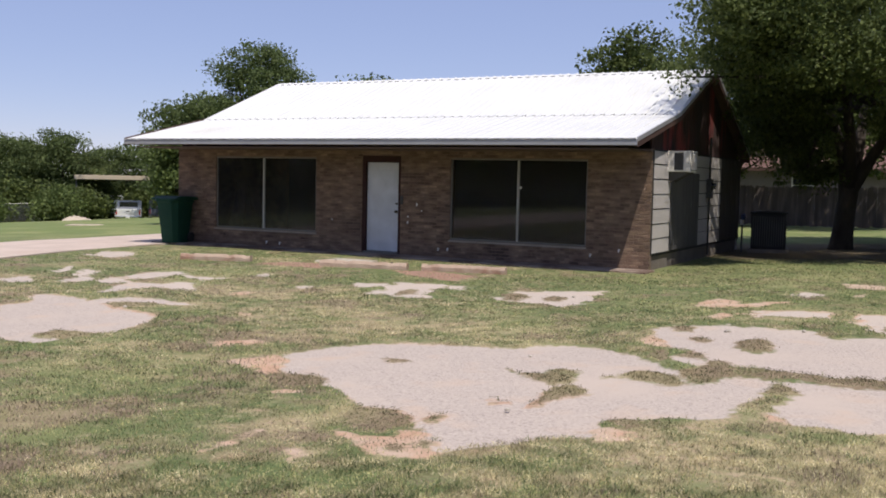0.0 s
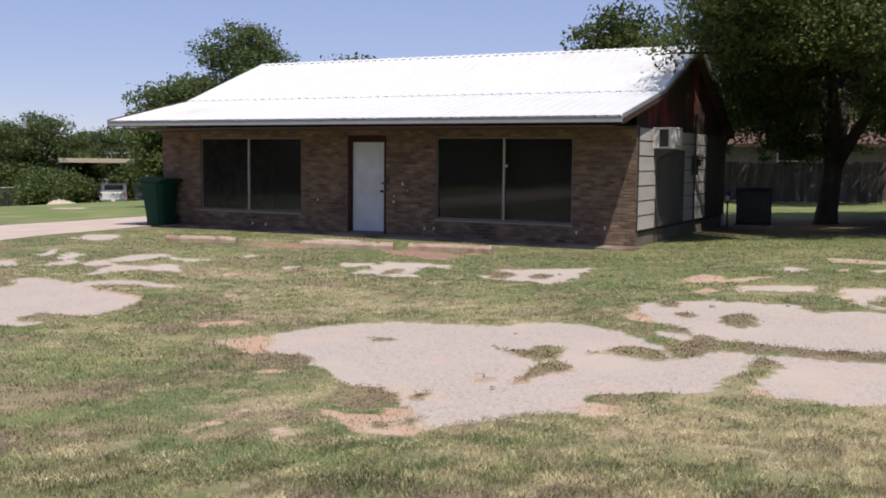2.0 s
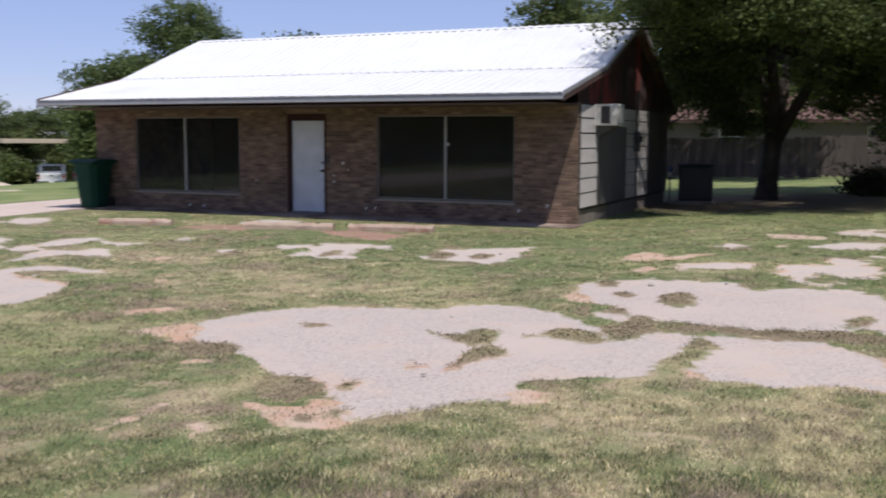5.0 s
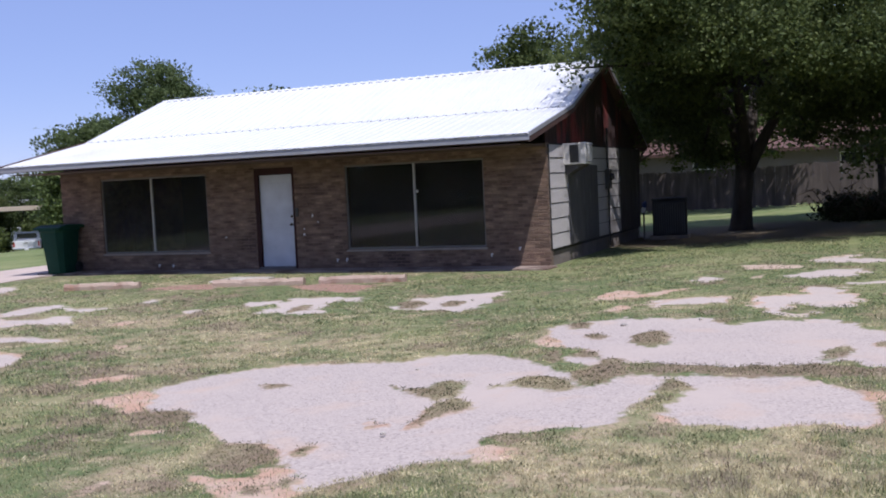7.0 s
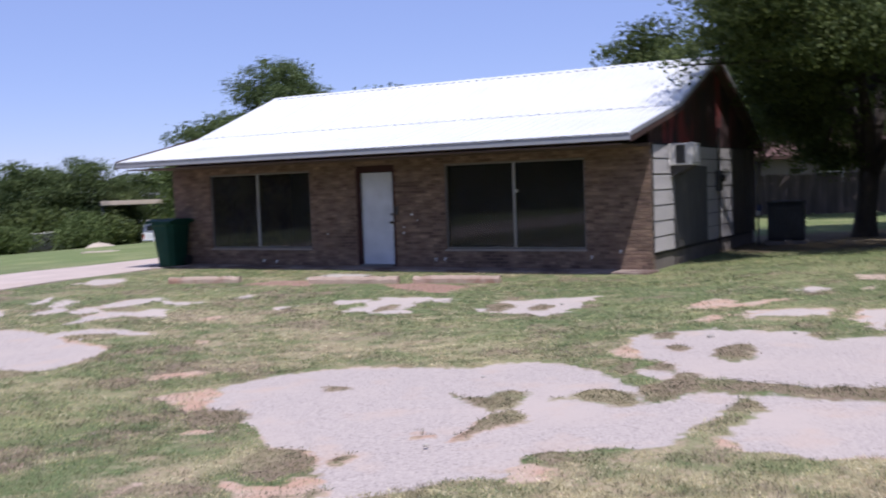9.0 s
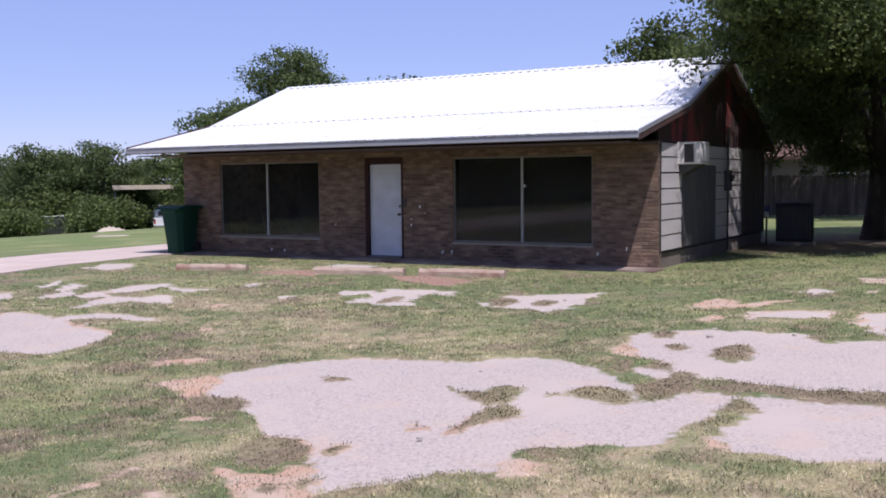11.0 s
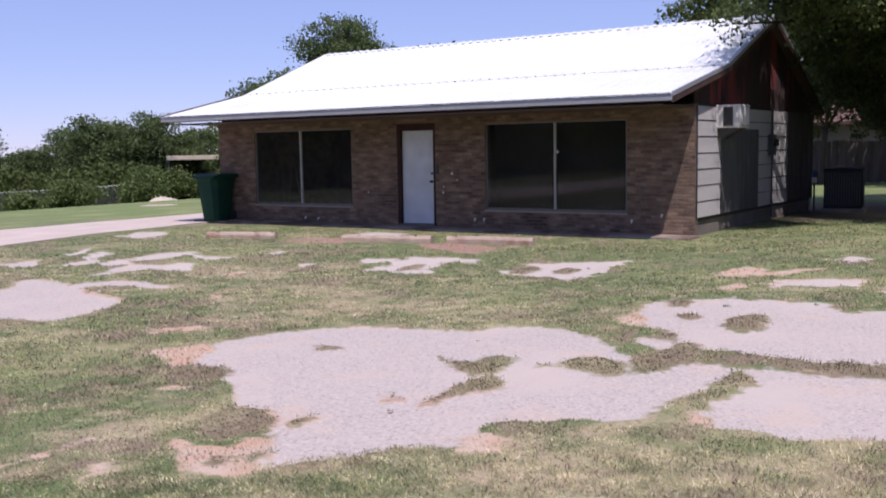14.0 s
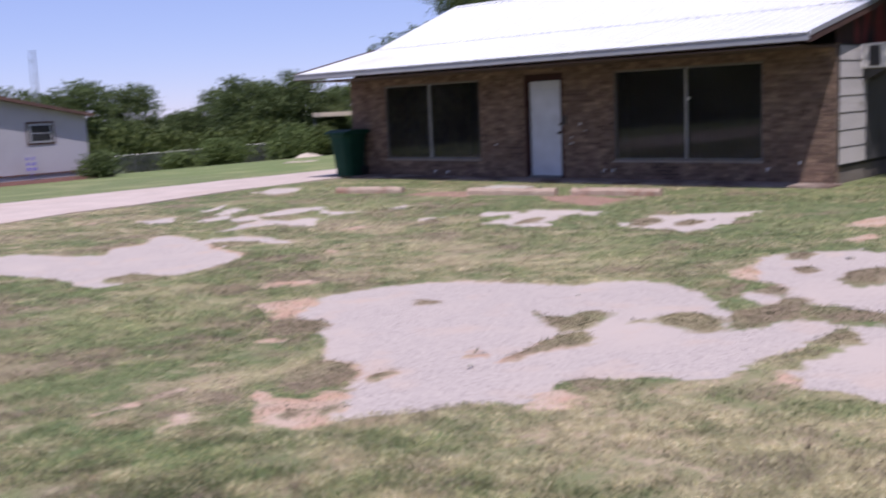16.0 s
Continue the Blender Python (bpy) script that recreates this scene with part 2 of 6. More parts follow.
# ---- mesh helpers ----
class Shape:
    """Collects vertices and faces of one mesh."""

    def __init__(self):
        self.v, self.f = [], []

    def add(self, verts, faces):
        o = len(self.v)
        self.v.extend(tuple(p) for p in verts)
        self.f.extend(tuple(i + o for i in f) for f in faces)
        return self

    def box(self, x0, y0, z0, x1, y1, z1, c=0.0, m=None):
        """A box; c chamfers all its edges; m is applied to it."""
        if not c:
            v = [(x, y, z) for x in (x0, x1) for y in (y0, y1) for z in (z0, z1)]
            f = [(0, 1, 3, 2), (4, 6, 7, 5), (0, 4, 5, 1), (2, 3, 7, 6), (0, 2, 6, 4), (1, 5, 7, 3)]
        else:
            v, f, idx = [], [], {}
            for i, x in enumerate((x0, x1)):
                for j, y in enumerate((y0, y1)):
                    for k, z in enumerate((z0, z1)):
                        sx, sy, sz = (c, -c)[i], (c, -c)[j], (c, -c)[k]
                        for a, p in enumerate(((x, y + sy, z + sz), (x + sx, y, z + sz), (x + sx, y + sy, z))):
                            idx[i, j, k, a] = len(v)
                            v.append(p)
            q = [(0, 0), (0, 1), (1, 1), (1, 0)]
            for s in (0, 1):
                f.append([idx[s, a, b, 0] for a, b in (q if s else q[::-1])][::-1])
                f.append([idx[a, s, b, 1] for a, b in (q if s else q[::-1])])
                f.append([idx[a, b, s, 2] for a, b in (q if s else q[::-1])][::-1])
            for a in (0, 1):
                for b in (0, 1):
                    f.append((idx[a, b, 0, 0], idx[a, b, 1, 0], idx[a, b, 1, 1], idx[a, b, 0, 1]))
                    f.append((idx[a, 0, b, 0], idx[a, 1, b, 0], idx[a, 1, b, 2], idx[a, 0, b, 2]))
                    f.append((idx[0, a, b, 1], idx[1, a, b, 1], idx[1, a, b, 2], idx[0, a, b, 2]))
                    for k in (0, 1):
                        f.append((idx[a, b, k, 0], idx[a, b, k, 1], idx[a, b, k, 2]))
        if m is not None:
            v = [m @ Vector(p) for p in v]
        return self.add(v, f)

    def tube(self, points, radii, n=8, cap=True):
        """A round limb along points."""
        pts = [Vector(p) for p in points]
        v, f = [], []
        for i, p in enumerate(pts):
            d = (pts[min(i + 1, len(pts) - 1)] - pts[max(i - 1, 0)]).normalized()
            a = d.cross(Vector((0.31, 0.95, 0.05)) if abs(d.z) > 0.8 else Vector((0, 0, 1))).normalized()
            b = d.cross(a)
            for k in range(n):
                t = 2 * math.pi * k / n
                v.append(p + (a * math.cos(t) + b * math.sin(t)) * radii[i])
        for i in range(len(pts) - 1):
            for k in range(n):
                f.append((i * n + k, i * n + (k + 1) % n, (i + 1) * n + (k + 1) % n, (i + 1) * n + k))
        if cap:
            f.append(tuple(range(n))[::-1])
            f.append(tuple(range((len(pts) - 1) * n, len(pts) * n)))
        return self.add(v, f)

    def prism(self, outline, axis, a, b):
        """An outline of 2D points, pushed from a to b along an axis (0 x, 1 y, 2 z)."""
        n = len(outline)

        def put(p, s):
            q = list(p)
            q.insert(axis, s)
            return tuple(q)
        v = [put(p, a) for p in outline] + [put(p, b) for p in outline]
        f = [tuple(range(n))[::-1], tuple(range(n, 2 * n))] + [(i, (i + 1) % n, n + (i + 1) % n, n + i) for i in range(n)]
        return self.add(v, f)

    def mesh(self, name, mat, smooth=False):
        me = bpy.data.meshes.new(name)
        me.from_pydata(self.v, [], self.f)
        me.materials.append(mat)
        bm = bmesh.new()
        bm.from_mesh(me)
        bmesh.ops.recalc_face_normals(bm, faces=bm.faces)
        bm.to_mesh(me)
        bm.free()
        if smooth:
            me.polygons.foreach_set("use_smooth", [True] * len(me.polygons))
        return me


def part(name, shape, mat, parent, label="", smooth=False):
    ob = new(name, shape.mesh(name, mat, smooth))
    ob.parent = parent
    if label:
        ob["label"] = label
    return ob


def thing(name, label, category, at=(0, 0, 0), turn=0, group="", kind=""):
    ob = new(name)
    ob.matrix_basis = pose(*at, 0, 0, turn)
    return tagged(ob, label, category, group, kind)


def ease(a, b, x):
    s = min(max((x - a) / (b - a), 0.0), 1.0)
    return s * s * (3 - 2 * s)


def ground_z(x, y):
    """The lie of the land: level at the house, a little higher to the east, falling away to the west."""
    return 0.015 + 0.15 * ease(-0.5, 4.5, x) - 0.035 * (max(0.0, min(-13.0 - x, 60.0))) - 0.025 * max(0.0, min(-36.0 - x, 40.0))


# ---- ground ----
OUTLINES = {"bare": [], "dirt": [], "tuft": []}


def bare(*outline):
    OUTLINES["bare"].append(outline)


def dirt(*outline):
    OUTLINES["dirt"].append(outline)


def tuft(*outline):
    OUTLINES["tuft"].append(outline)


# the long patch before the house
bare((-0.07, -11.92), (-0.27, -11.53), (-0.26, -11.21), (-0.14, -10.88), (0.08, -10.58), (0.41, -10.31), (0.87, -10.27), (1.23, -10.20),
      (1.60, -10.18), (1.74, -9.92), (1.99, -9.78), (2.25, -9.80), (2.56, -10.01), (2.84, -10.19), (3.02, -10.40), (3.23, -10.61), (3.42, -10.84),
      (3.57, -11.09), (3.69, -11.39), (3.80, -11.30), (3.90, -10.91), (4.06, -10.79), (4.25, -10.88), (4.29, -11.27), (4.29, -11.52),
      (4.19, -11.86), (4.17, -12.09), (4.20, -12.40), (4.06, -12.54), (3.88, -12.55), (3.75, -12.73), (3.57, -12.79), (3.44, -12.89),
      (3.47, -13.07), (3.61, -13.21), (3.55, -13.43), (3.41, -13.45), (3.23, -13.50), (3.15, -13.77), (2.99, -13.84), (2.89, -14.02),
      (2.80, -14.12), (2.59, -13.88), (2.44, -13.60), (2.24, -13.35), (2.04, -13.16), (1.89, -13.10), (1.73, -13.17), (1.48, -12.98),
      (1.20, -12.72), (0.96, -12.57), (0.72, -12.31), (0.49, -12.20), (0.33, -12.28))
bare((3.14, -10.06), (3.32, -10.05), (3.55, -10.22), (3.63, -10.35), (3.54, -10.50), (3.32, -10.34))
# the patch to the north-east
bare((2.74, -9.11), (2.54, -8.26), (2.60, -7.85), (3.09, -7.62), (3.73, -7.69), (4.13, -7.72), (4.41, -8.05), (4.70, -7.83), (5.02, -7.69),
      (5.35, -7.59), (5.60, -7.91), (5.73, -8.34), (5.95, -8.54), (6.15, -8.73), (6.35, -9.20), (6.31, -9.96), (6.01, -10.21), (5.78, -10.22),
      (5.57, -10.00), (5.33, -10.25), (5.04, -10.33), (4.60, -10.36), (4.14, -10.36), (3.80, -10.30), (3.53, -10.02), (3.22, -9.57), (2.99, -9.44))
# the patch to the east
bare((4.50, -12.20), (4.45, -11.79), (4.52, -11.53), (4.55, -11.25), (4.25, -10.89), (4.44, -10.73), (4.75, -10.83), (4.94, -10.69),
      (5.17, -10.68), (5.28, -10.83), (5.40, -10.92), (5.52, -11.10), (5.64, -11.19), (5.73, -11.36), (5.78, -11.55), (5.75, -11.78),
      (5.72, -11.93), (5.78, -12.07), (5.72, -12.17), (5.56, -12.19), (5.37, -12.19), (5.22, -12.30), (5.06, -12.40), (4.92, -12.37),
      (4.73, -12.39), (4.61, -12.40))
# broken strips to the north
bare((3.17, -6.36), (3.40, -5.91), (3.73, -5.80), (4.07, -5.83), (4.13, -6.42), (3.77, -6.44), (3.43, -6.44), (3.44, -6.83))
bare((4.53, -6.67), (4.49, -5.80), (4.74, -5.66), (4.97, -5.58), (5.03, -4.89), (5.41, -4.83), (5.46, -5.43), (5.63, -6.04), (5.49, -6.66),
      (5.31, -6.64), (4.96, -6.47), (4.80, -6.78), (4.86, -7.10), (5.21, -7.08), (5.14, -7.38), (4.82, -7.31), (4.62, -7.08))
bare((3.23, -3.32), (3.35, -3.15), (3.70, -3.23), (3.65, -3.82), (3.30, -3.66))
bare((4.55, -3.21), (4.75, -2.70), (5.06, -2.44), (5.62, -2.25), (5.74, -2.78), (5.48, -3.27), (5.11, -3.49), (4.73, -3.55))
bare((4.80, -0.78), (5.14, -0.15), (5.41, -0.02), (5.44, 0.66), (5.50, 0.17), (5.46, -0.37), (6.28, -0.45), (6.53, -0.95), (5.69, -1.36),
      (5.18, -1.20))
bare((5.39, -4.38), (5.71, -4.11), (6.19, -3.72), (6.18, -4.14), (5.71, -4.50), (5.47, -4.59))
bare((5.97, -5.22), (6.36, -4.93), (6.33, -5.55), (6.00, -5.50))
dirt((3.78, -1.46), (4.22, -1.38), (4.77, -1.65), (4.76, -2.19), (4.30, -2.23), (3.90, -2.17))
dirt((2.31, -5.70), (2.29, -5.05), (2.44, -4.68), (2.75, -4.95), (2.92, -5.39), (3.13, -4.94), (3.47, -4.63), (3.25, -5.35), (3.07, -5.74),
      (2.77, -5.73), (2.58, -5.87))
dirt((2.73, -6.89), (2.84, -6.34), (3.06, -6.72), (3.00, -7.12))
dirt((4.09, -3.31), (4.28, -2.98), (4.31, -3.46), (4.10, -3.54))
# broken patches before the door
bare((-2.39, -6.61), (-2.86, -5.24), (-2.89, -4.92), (-2.20, -4.58), (-1.90, -4.90), (-1.93, -5.46), (-1.74, -6.01), (-1.60, -5.99),
      (-1.44, -6.60), (-1.79, -6.61), (-2.11, -6.49))
bare((-3.26, -6.00), (-3.32, -5.39), (-2.91, -5.16), (-2.81, -5.86), (-3.02, -6.03))
bare((-2.03, -4.79), (-1.70, -4.52), (-1.57, -5.18), (-1.72, -5.29))
bare((-0.62, -5.87), (-0.69, -4.98), (-0.47, -4.61), (-0.05, -4.41), (0.42, -4.04), (0.63, -4.91), (0.75, -5.81), (0.66, -6.25), (0.36, -6.32), (-0.03, -6.22), (-0.39, -6.21))
# the western patch
bare((-5.51, -10.70), (-5.44, -10.27), (-6.04, -9.68), (-6.06, -9.52), (-5.56, -9.56), (-5.13, -9.64), (-4.94, -9.81), (-4.95, -9.50),
      (-4.85, -9.08), (-4.40, -8.99), (-3.57, -9.22), (-3.75, -9.35), (-4.19, -9.31), (-4.65, -9.59), (-4.59, -9.84), (-4.20, -10.06),
      (-3.58, -10.14), (-3.18, -10.29), (-2.87, -10.94), (-2.76, -11.39), (-2.81, -11.58), (-3.10, -11.64), (-3.36, -11.72), (-3.28, -12.01),
      (-3.11, -12.22), (-2.77, -12.12), (-2.81, -12.41), (-3.06, -12.41), (-3.28, -12.44))
bare((-6.28, -11.59), (-5.50, -11.37), (-5.11, -11.08), (-5.25, -10.56), (-4.24, -10.99), (-3.28, -11.70), (-3.26, -12.12), (-3.16, -12.36),
      (-3.82, -12.34), (-4.36, -12.47), (-4.92, -12.61), (-5.89, -12.40), (-6.47, -11.95))
# thin worn bits in the north-west
bare((-7.00, -7.12), (-7.27, -6.44), (-7.12, -5.75), (-6.72, -5.82), (-6.56, -6.49), (-6.43, -7.02), (-6.53, -7.46))
bare((-6.30, -7.72), (-5.81, -7.65), (-5.72, -7.25), (-5.42, -7.11), (-4.77, -7.74), (-5.05, -7.96), (-5.53, -7.95), (-5.56, -8.27),
      (-5.62, -8.90), (-5.98, -8.32))
bare((-6.63, -6.16), (-6.05, -6.20), (-5.56, -6.16), (-5.54, -6.64), (-6.08, -6.60))
bare((-8.04, -7.23), (-8.55, -6.55), (-8.31, -6.48), (-7.58, -7.23), (-7.69, -7.45))
bare((-8.69, -7.11), (-9.08, -6.40), (-8.43, -7.02), (-8.35, -7.36))
bare((-8.40, -8.66), (-8.23, -8.04), (-7.54, -8.52), (-7.72, -8.78))
bare((-7.34, -8.24), (-7.55, -7.46), (-7.11, -7.59), (-6.93, -8.24))
bare((-6.94, -7.80), (-7.04, -7.03), (-6.41, -7.70), (-6.41, -8.03))
bare((-11.10, -4.24), (-11.40, -3.41), (-10.88, -3.13), (-9.98, -4.02), (-10.22, -4.44))
bare((-5.59, -5.41), (-5.63, -5.03), (-5.26, -5.13), (-5.24, -5.52))
bare((-3.86, -6.70), (-3.88, -6.30), (-3.64, -6.21), (-3.58, -6.79))
# red soil
dirt((-0.57, -12.10), (-0.51, -11.80), (-0.31, -11.56), (0.01, -11.80), (0.28, -12.25), (0.17, -12.40), (-0.15, -12.24))
dirt((1.91, -13.87), (2.18, -13.95), (2.36, -13.89), (2.41, -13.56), (2.64, -13.78), (2.89, -14.14), (2.87, -14.35), (2.69, -14.36),
      (2.49, -14.36), (2.23, -14.16))
dirt((1.55, -14.86), (1.61, -14.62), (1.57, -14.40), (1.57, -14.22), (1.48, -14.15), (1.45, -14.37), (1.49, -14.61))
dirt((2.07, -14.73), (2.05, -14.51), (2.18, -14.55), (2.21, -14.73))
dirt((3.44, -13.17), (3.58, -13.07), (3.76, -13.23), (3.80, -13.45), (3.64, -13.57))
dirt((0.72, -13.02), (0.77, -12.87), (0.99, -12.90), (0.97, -13.06))
dirt((-1.39, -11.40), (-1.27, -11.14), (-0.88, -10.91), (-0.92, -11.29), (-1.09, -11.53))
dirt((-4.05, -7.93), (-4.11, -7.51), (-3.88, -7.42), (-3.74, -7.96))
dirt((-2.75, -9.44), (-2.39, -9.37), (-2.29, -9.69))
dirt((-4.08, -3.11), (-3.48, -2.75), (-2.93, -2.87), (-2.18, -3.20), (-2.30, -4.07), (-2.80, -3.98), (-3.37, -3.80))
dirt((-7.12, -3.67), (-6.78, -3.00), (-6.04, -2.70), (-5.32, -3.73), (-6.16, -3.83))
dirt((4.40, -12.11), (4.51, -12.20), (4.62, -12.40), (4.50, -12.41))
dirt((5.69, -11.22), (5.82, -11.12), (5.83, -11.46), (5.76, -11.55))
dirt((2.68, -9.38), (2.61, -8.72), (2.99, -9.26), (2.99, -9.62))
# weeds in the gravel
tuft((0.67, -11.31), (0.79, -11.18), (1.08, -11.27), (0.97, -11.49))
tuft((2.01, -11.32), (2.23, -11.36), (2.39, -11.42), (2.42, -11.09), (2.66, -11.12), (2.77, -11.46), (2.80, -11.73), (2.92, -11.81),
      (3.11, -12.08), (2.98, -12.28), (2.91, -12.46), (2.91, -12.68), (2.77, -12.72), (2.76, -12.36), (2.69, -12.10), (2.71, -11.83),
      (2.45, -11.69), (2.22, -11.52))
tuft((2.43, -12.55), (2.47, -12.46), (2.63, -12.58), (2.64, -12.73), (2.52, -12.67))
tuft((2.26, -13.34), (2.28, -13.17), (2.44, -13.18), (2.48, -13.42), (2.35, -13.42))
tuft((2.48, -14.17), (2.49, -14.04), (2.62, -14.06), (2.65, -14.23), (2.56, -14.25))
tuft((2.59, -14.01), (2.65, -13.87), (2.74, -13.95), (2.70, -14.09))
tuft((2.88, -11.30), (2.97, -11.26), (3.01, -11.42), (2.94, -11.45))
tuft((2.99, -11.25), (3.05, -11.01), (3.22, -10.90), (3.41, -10.97), (3.55, -11.10), (3.65, -11.41), (3.54, -11.52), (3.37, -11.42), (3.16, -11.38))
tuft((2.96, -10.25), (2.93, -9.81), (3.05, -9.76), (3.20, -10.15), (3.18, -10.40))
tuft((3.19, -9.96), (3.26, -9.59), (3.44, -9.77), (3.52, -10.06), (3.38, -10.06))
tuft((3.45, -10.85), (3.55, -10.55), (3.56, -10.01), (3.74, -10.12), (3.88, -10.54), (3.90, -10.82), (3.80, -11.28), (3.65, -11.30))
tuft((3.91, -10.67), (3.96, -10.37), (4.13, -10.26), (4.31, -10.34), (4.50, -10.34), (4.68, -10.36), (4.90, -10.25), (5.17, -10.29),
      (5.19, -10.68), (4.82, -10.82), (4.55, -10.73), (4.36, -10.66), (4.11, -10.82))
tuft((5.33, -9.96), (5.40, -9.49), (5.55, -9.24), (5.65, -9.46), (5.57, -9.78), (5.45, -10.10))
tuft((4.24, -11.44), (4.24, -11.16), (4.38, -11.09), (4.53, -11.14), (4.49, -11.35), (4.37, -11.58))
tuft((3.51, -8.87), (3.59, -8.57), (3.83, -8.51), (4.01, -9.25), (3.88, -9.53), (3.62, -9.33))
tuft((3.01, -8.87), (3.06, -8.57), (3.30, -8.80), (3.25, -9.09))
tuft((2.60, -8.01), (2.70, -7.76), (2.94, -7.99), (2.93, -8.33), (2.72, -8.31))
tuft((5.76, -9.15), (5.87, -9.00), (6.19, -8.91), (6.17, -9.36), (5.80, -9.37))
tuft((4.70, -10.47), (5.03, -10.27), (5.32, -10.15), (5.49, -10.24), (5.74, -10.33), (6.01, -10.38), (6.00, -10.59), (5.67, -10.70),
      (5.43, -10.76), (5.15, -10.70), (4.75, -10.77))
tuft((-2.17, -6.34), (-2.30, -5.65), (-2.09, -5.59), (-1.87, -6.11), (-2.00, -6.50))
tuft((-0.05, -5.46), (0.06, -5.12), (0.35, -5.32), (0.38, -5.82), (0.15, -5.86))
tuft((-0.76, -5.42), (-0.60, -5.01), (-0.23, -5.39), (-0.16, -6.13), (-0.45, -6.00))
tuft((-3.28, -12.01), (-3.39, -11.69), (-3.13, -11.61), (-2.81, -11.58), (-2.60, -11.86), (-2.85, -12.08))
tuft((-4.59, -9.84), (-4.65, -9.59), (-4.19, -9.31), (-3.88, -9.53), (-4.13, -10.08))
tuft((0.30, -12.52), (0.35, -12.31), (0.58, -12.19), (0.80, -12.36), (0.90, -12.65), (0.79, -12.81), (0.60, -12.79))
tuft((1.61, -13.22), (1.89, -13.10), (2.22, -13.31), (2.37, -13.58), (2.29, -13.85), (1.99, -13.80), (1.72, -13.53))
tuft((3.46, -12.94), (3.57, -12.81), (3.77, -12.78), (3.80, -13.04), (3.67, -13.11))


CELL, FX0, FY0, FNX, FNY = 0.03, -14.5, -18.5, 820, 640     # a plan of the yard in small cells


def wobble(X, Y, f, seed):
    """Cheap smooth noise, about -1 to 1."""
    rs = np.random.RandomState(seed)
    out = np.zeros(X.shape)
    for k in range(7):
        a, ph, m = rs.uniform(0, 2 * np.pi), rs.uniform(0, 2 * np.pi), f * rs.uniform(0.6, 1.7)
        out += np.sin((X * np.cos(a) + Y * np.sin(a)) * m + ph + 1.3 * np.sin((Y * np.cos(a) - X * np.sin(a)) * m * 0.7 + ph * 2))
    return out / 4.0


def plan_field(kind):
    """Metres inside the nearest outline of that kind (negative outside), cell by cell."""
    best = np.full((FNY, FNX), -0.6)
    for outline in OUTLINES[kind]:
        q = np.array(outline)
        lo, hi = q.min(axis=0) - 0.6, q.max(axis=0) + 0.6
        i0, j0 = max(int((lo[0] - FX0) / CELL), 0), max(int((lo[1] - FY0) / CELL), 0)
        i1, j1 = min(int((hi[0] - FX0) / CELL) + 1, FNX), min(int((hi[1] - FY0) / CELL) + 1, FNY)
        if i1 <= i0 or j1 <= j0:
            continue
        X, Y = np.meshgrid(FX0 + CELL * np.arange(i0, i1), FY0 + CELL * np.arange(j0, j1))
        far, inside = np.full(X.shape, 9.0), np.zeros(X.shape, bool)
        for (ax, ay), (bx, by) in zip(q, np.roll(q, -1, axis=0)):
            dx, dy = bx - ax, by - ay
            t = np.clip(((X - ax) * dx + (Y - ay) * dy) / (dx * dx + dy * dy + 1e-9), 0, 1)
            far = np.minimum(far, np.hypot(X - ax - t * dx, Y - ay - t * dy))
            if ay != by:
                inside ^= ((ay > Y) != (by > Y)) & (X < ax + (Y - ay) * dx / dy)
        best[j0:j1, i0:i1] = np.maximum(best[j0:j1, i0:i1], np.where(inside, far, -far))
    return best


def make_fields():
    X, Y = np.meshgrid(FX0 + CELL * np.arange(FNX), FY0 + CELL * np.arange(FNY))
    rough = 0.025 * wobble(X, Y, 7.0, 2) + 0.03 * wobble(X, Y, 17.0, 12) + 0.03 * wobble(X, Y, 36.0, 18)
    g = plan_field("bare") + rough + 0.03
    north = np.clip((Y + 8.8) / 1.2, 0, 1)
    g = g + north * (0.07 * wobble(X * 0.55 - Y * 0.3, Y * 1.5 + X * 0.3, 6.0, 31) + 0.12 * wobble(X * 0.7, Y * 1.3, 15.0, 32) - 0.015)
    t = plan_field("tuft") - 0.025 + 0.03 * wobble(X, Y, 16.0, 13) + 0.035 * wobble(X, Y, 35.0, 19)
    d = plan_field("dirt") + 0.03 * wobble(X, Y, 6.0, 4) + 0.05 * wobble(X, Y, 15.0, 16) + 0.05 * wobble(X, Y, 33.0, 17)
    w = wobble(X, Y, 2.2, 7) * 0.45 + wobble(X, Y, 5.5, 8) * 0.35 + wobble(X, Y, 13.0, 14) * 0.3
    spots = (w + wobble(X, Y, 28.0, 20) * 0.2 - 0.95) * 0.30      # small worn spots scattered in the lawn
    g = np.minimum(np.minimum(g, -t), 0.03 - d)
    rim = np.minimum(g - 0.015 + 0.08 * wobble(X, Y, 1.3, 15), 0.05)      # trodden soil along the gravel's edge
    return g, np.maximum(np.maximum(np.minimum(d, -t), spots), rim), t


FIELDS = make_fields()


def bare_field(X, Y):
    """Gravel, bare soil and weeds at any spots of the yard, between the plan's cells."""
    u, v = np.clip((X - FX0) / CELL, 0, FNX - 1.001), np.clip((Y - FY0) / CELL, 0, FNY - 1.001)
    i, j = u.astype(int), v.astype(int)
    a, b = u - i, v - j
    return [f[j, i] * (1 - a) * (1 - b) + f[j, i + 1] * a * (1 - b) + f[j + 1, i] * (1 - a) * b + f[j + 1, i + 1] * a * b for f in FIELDS]


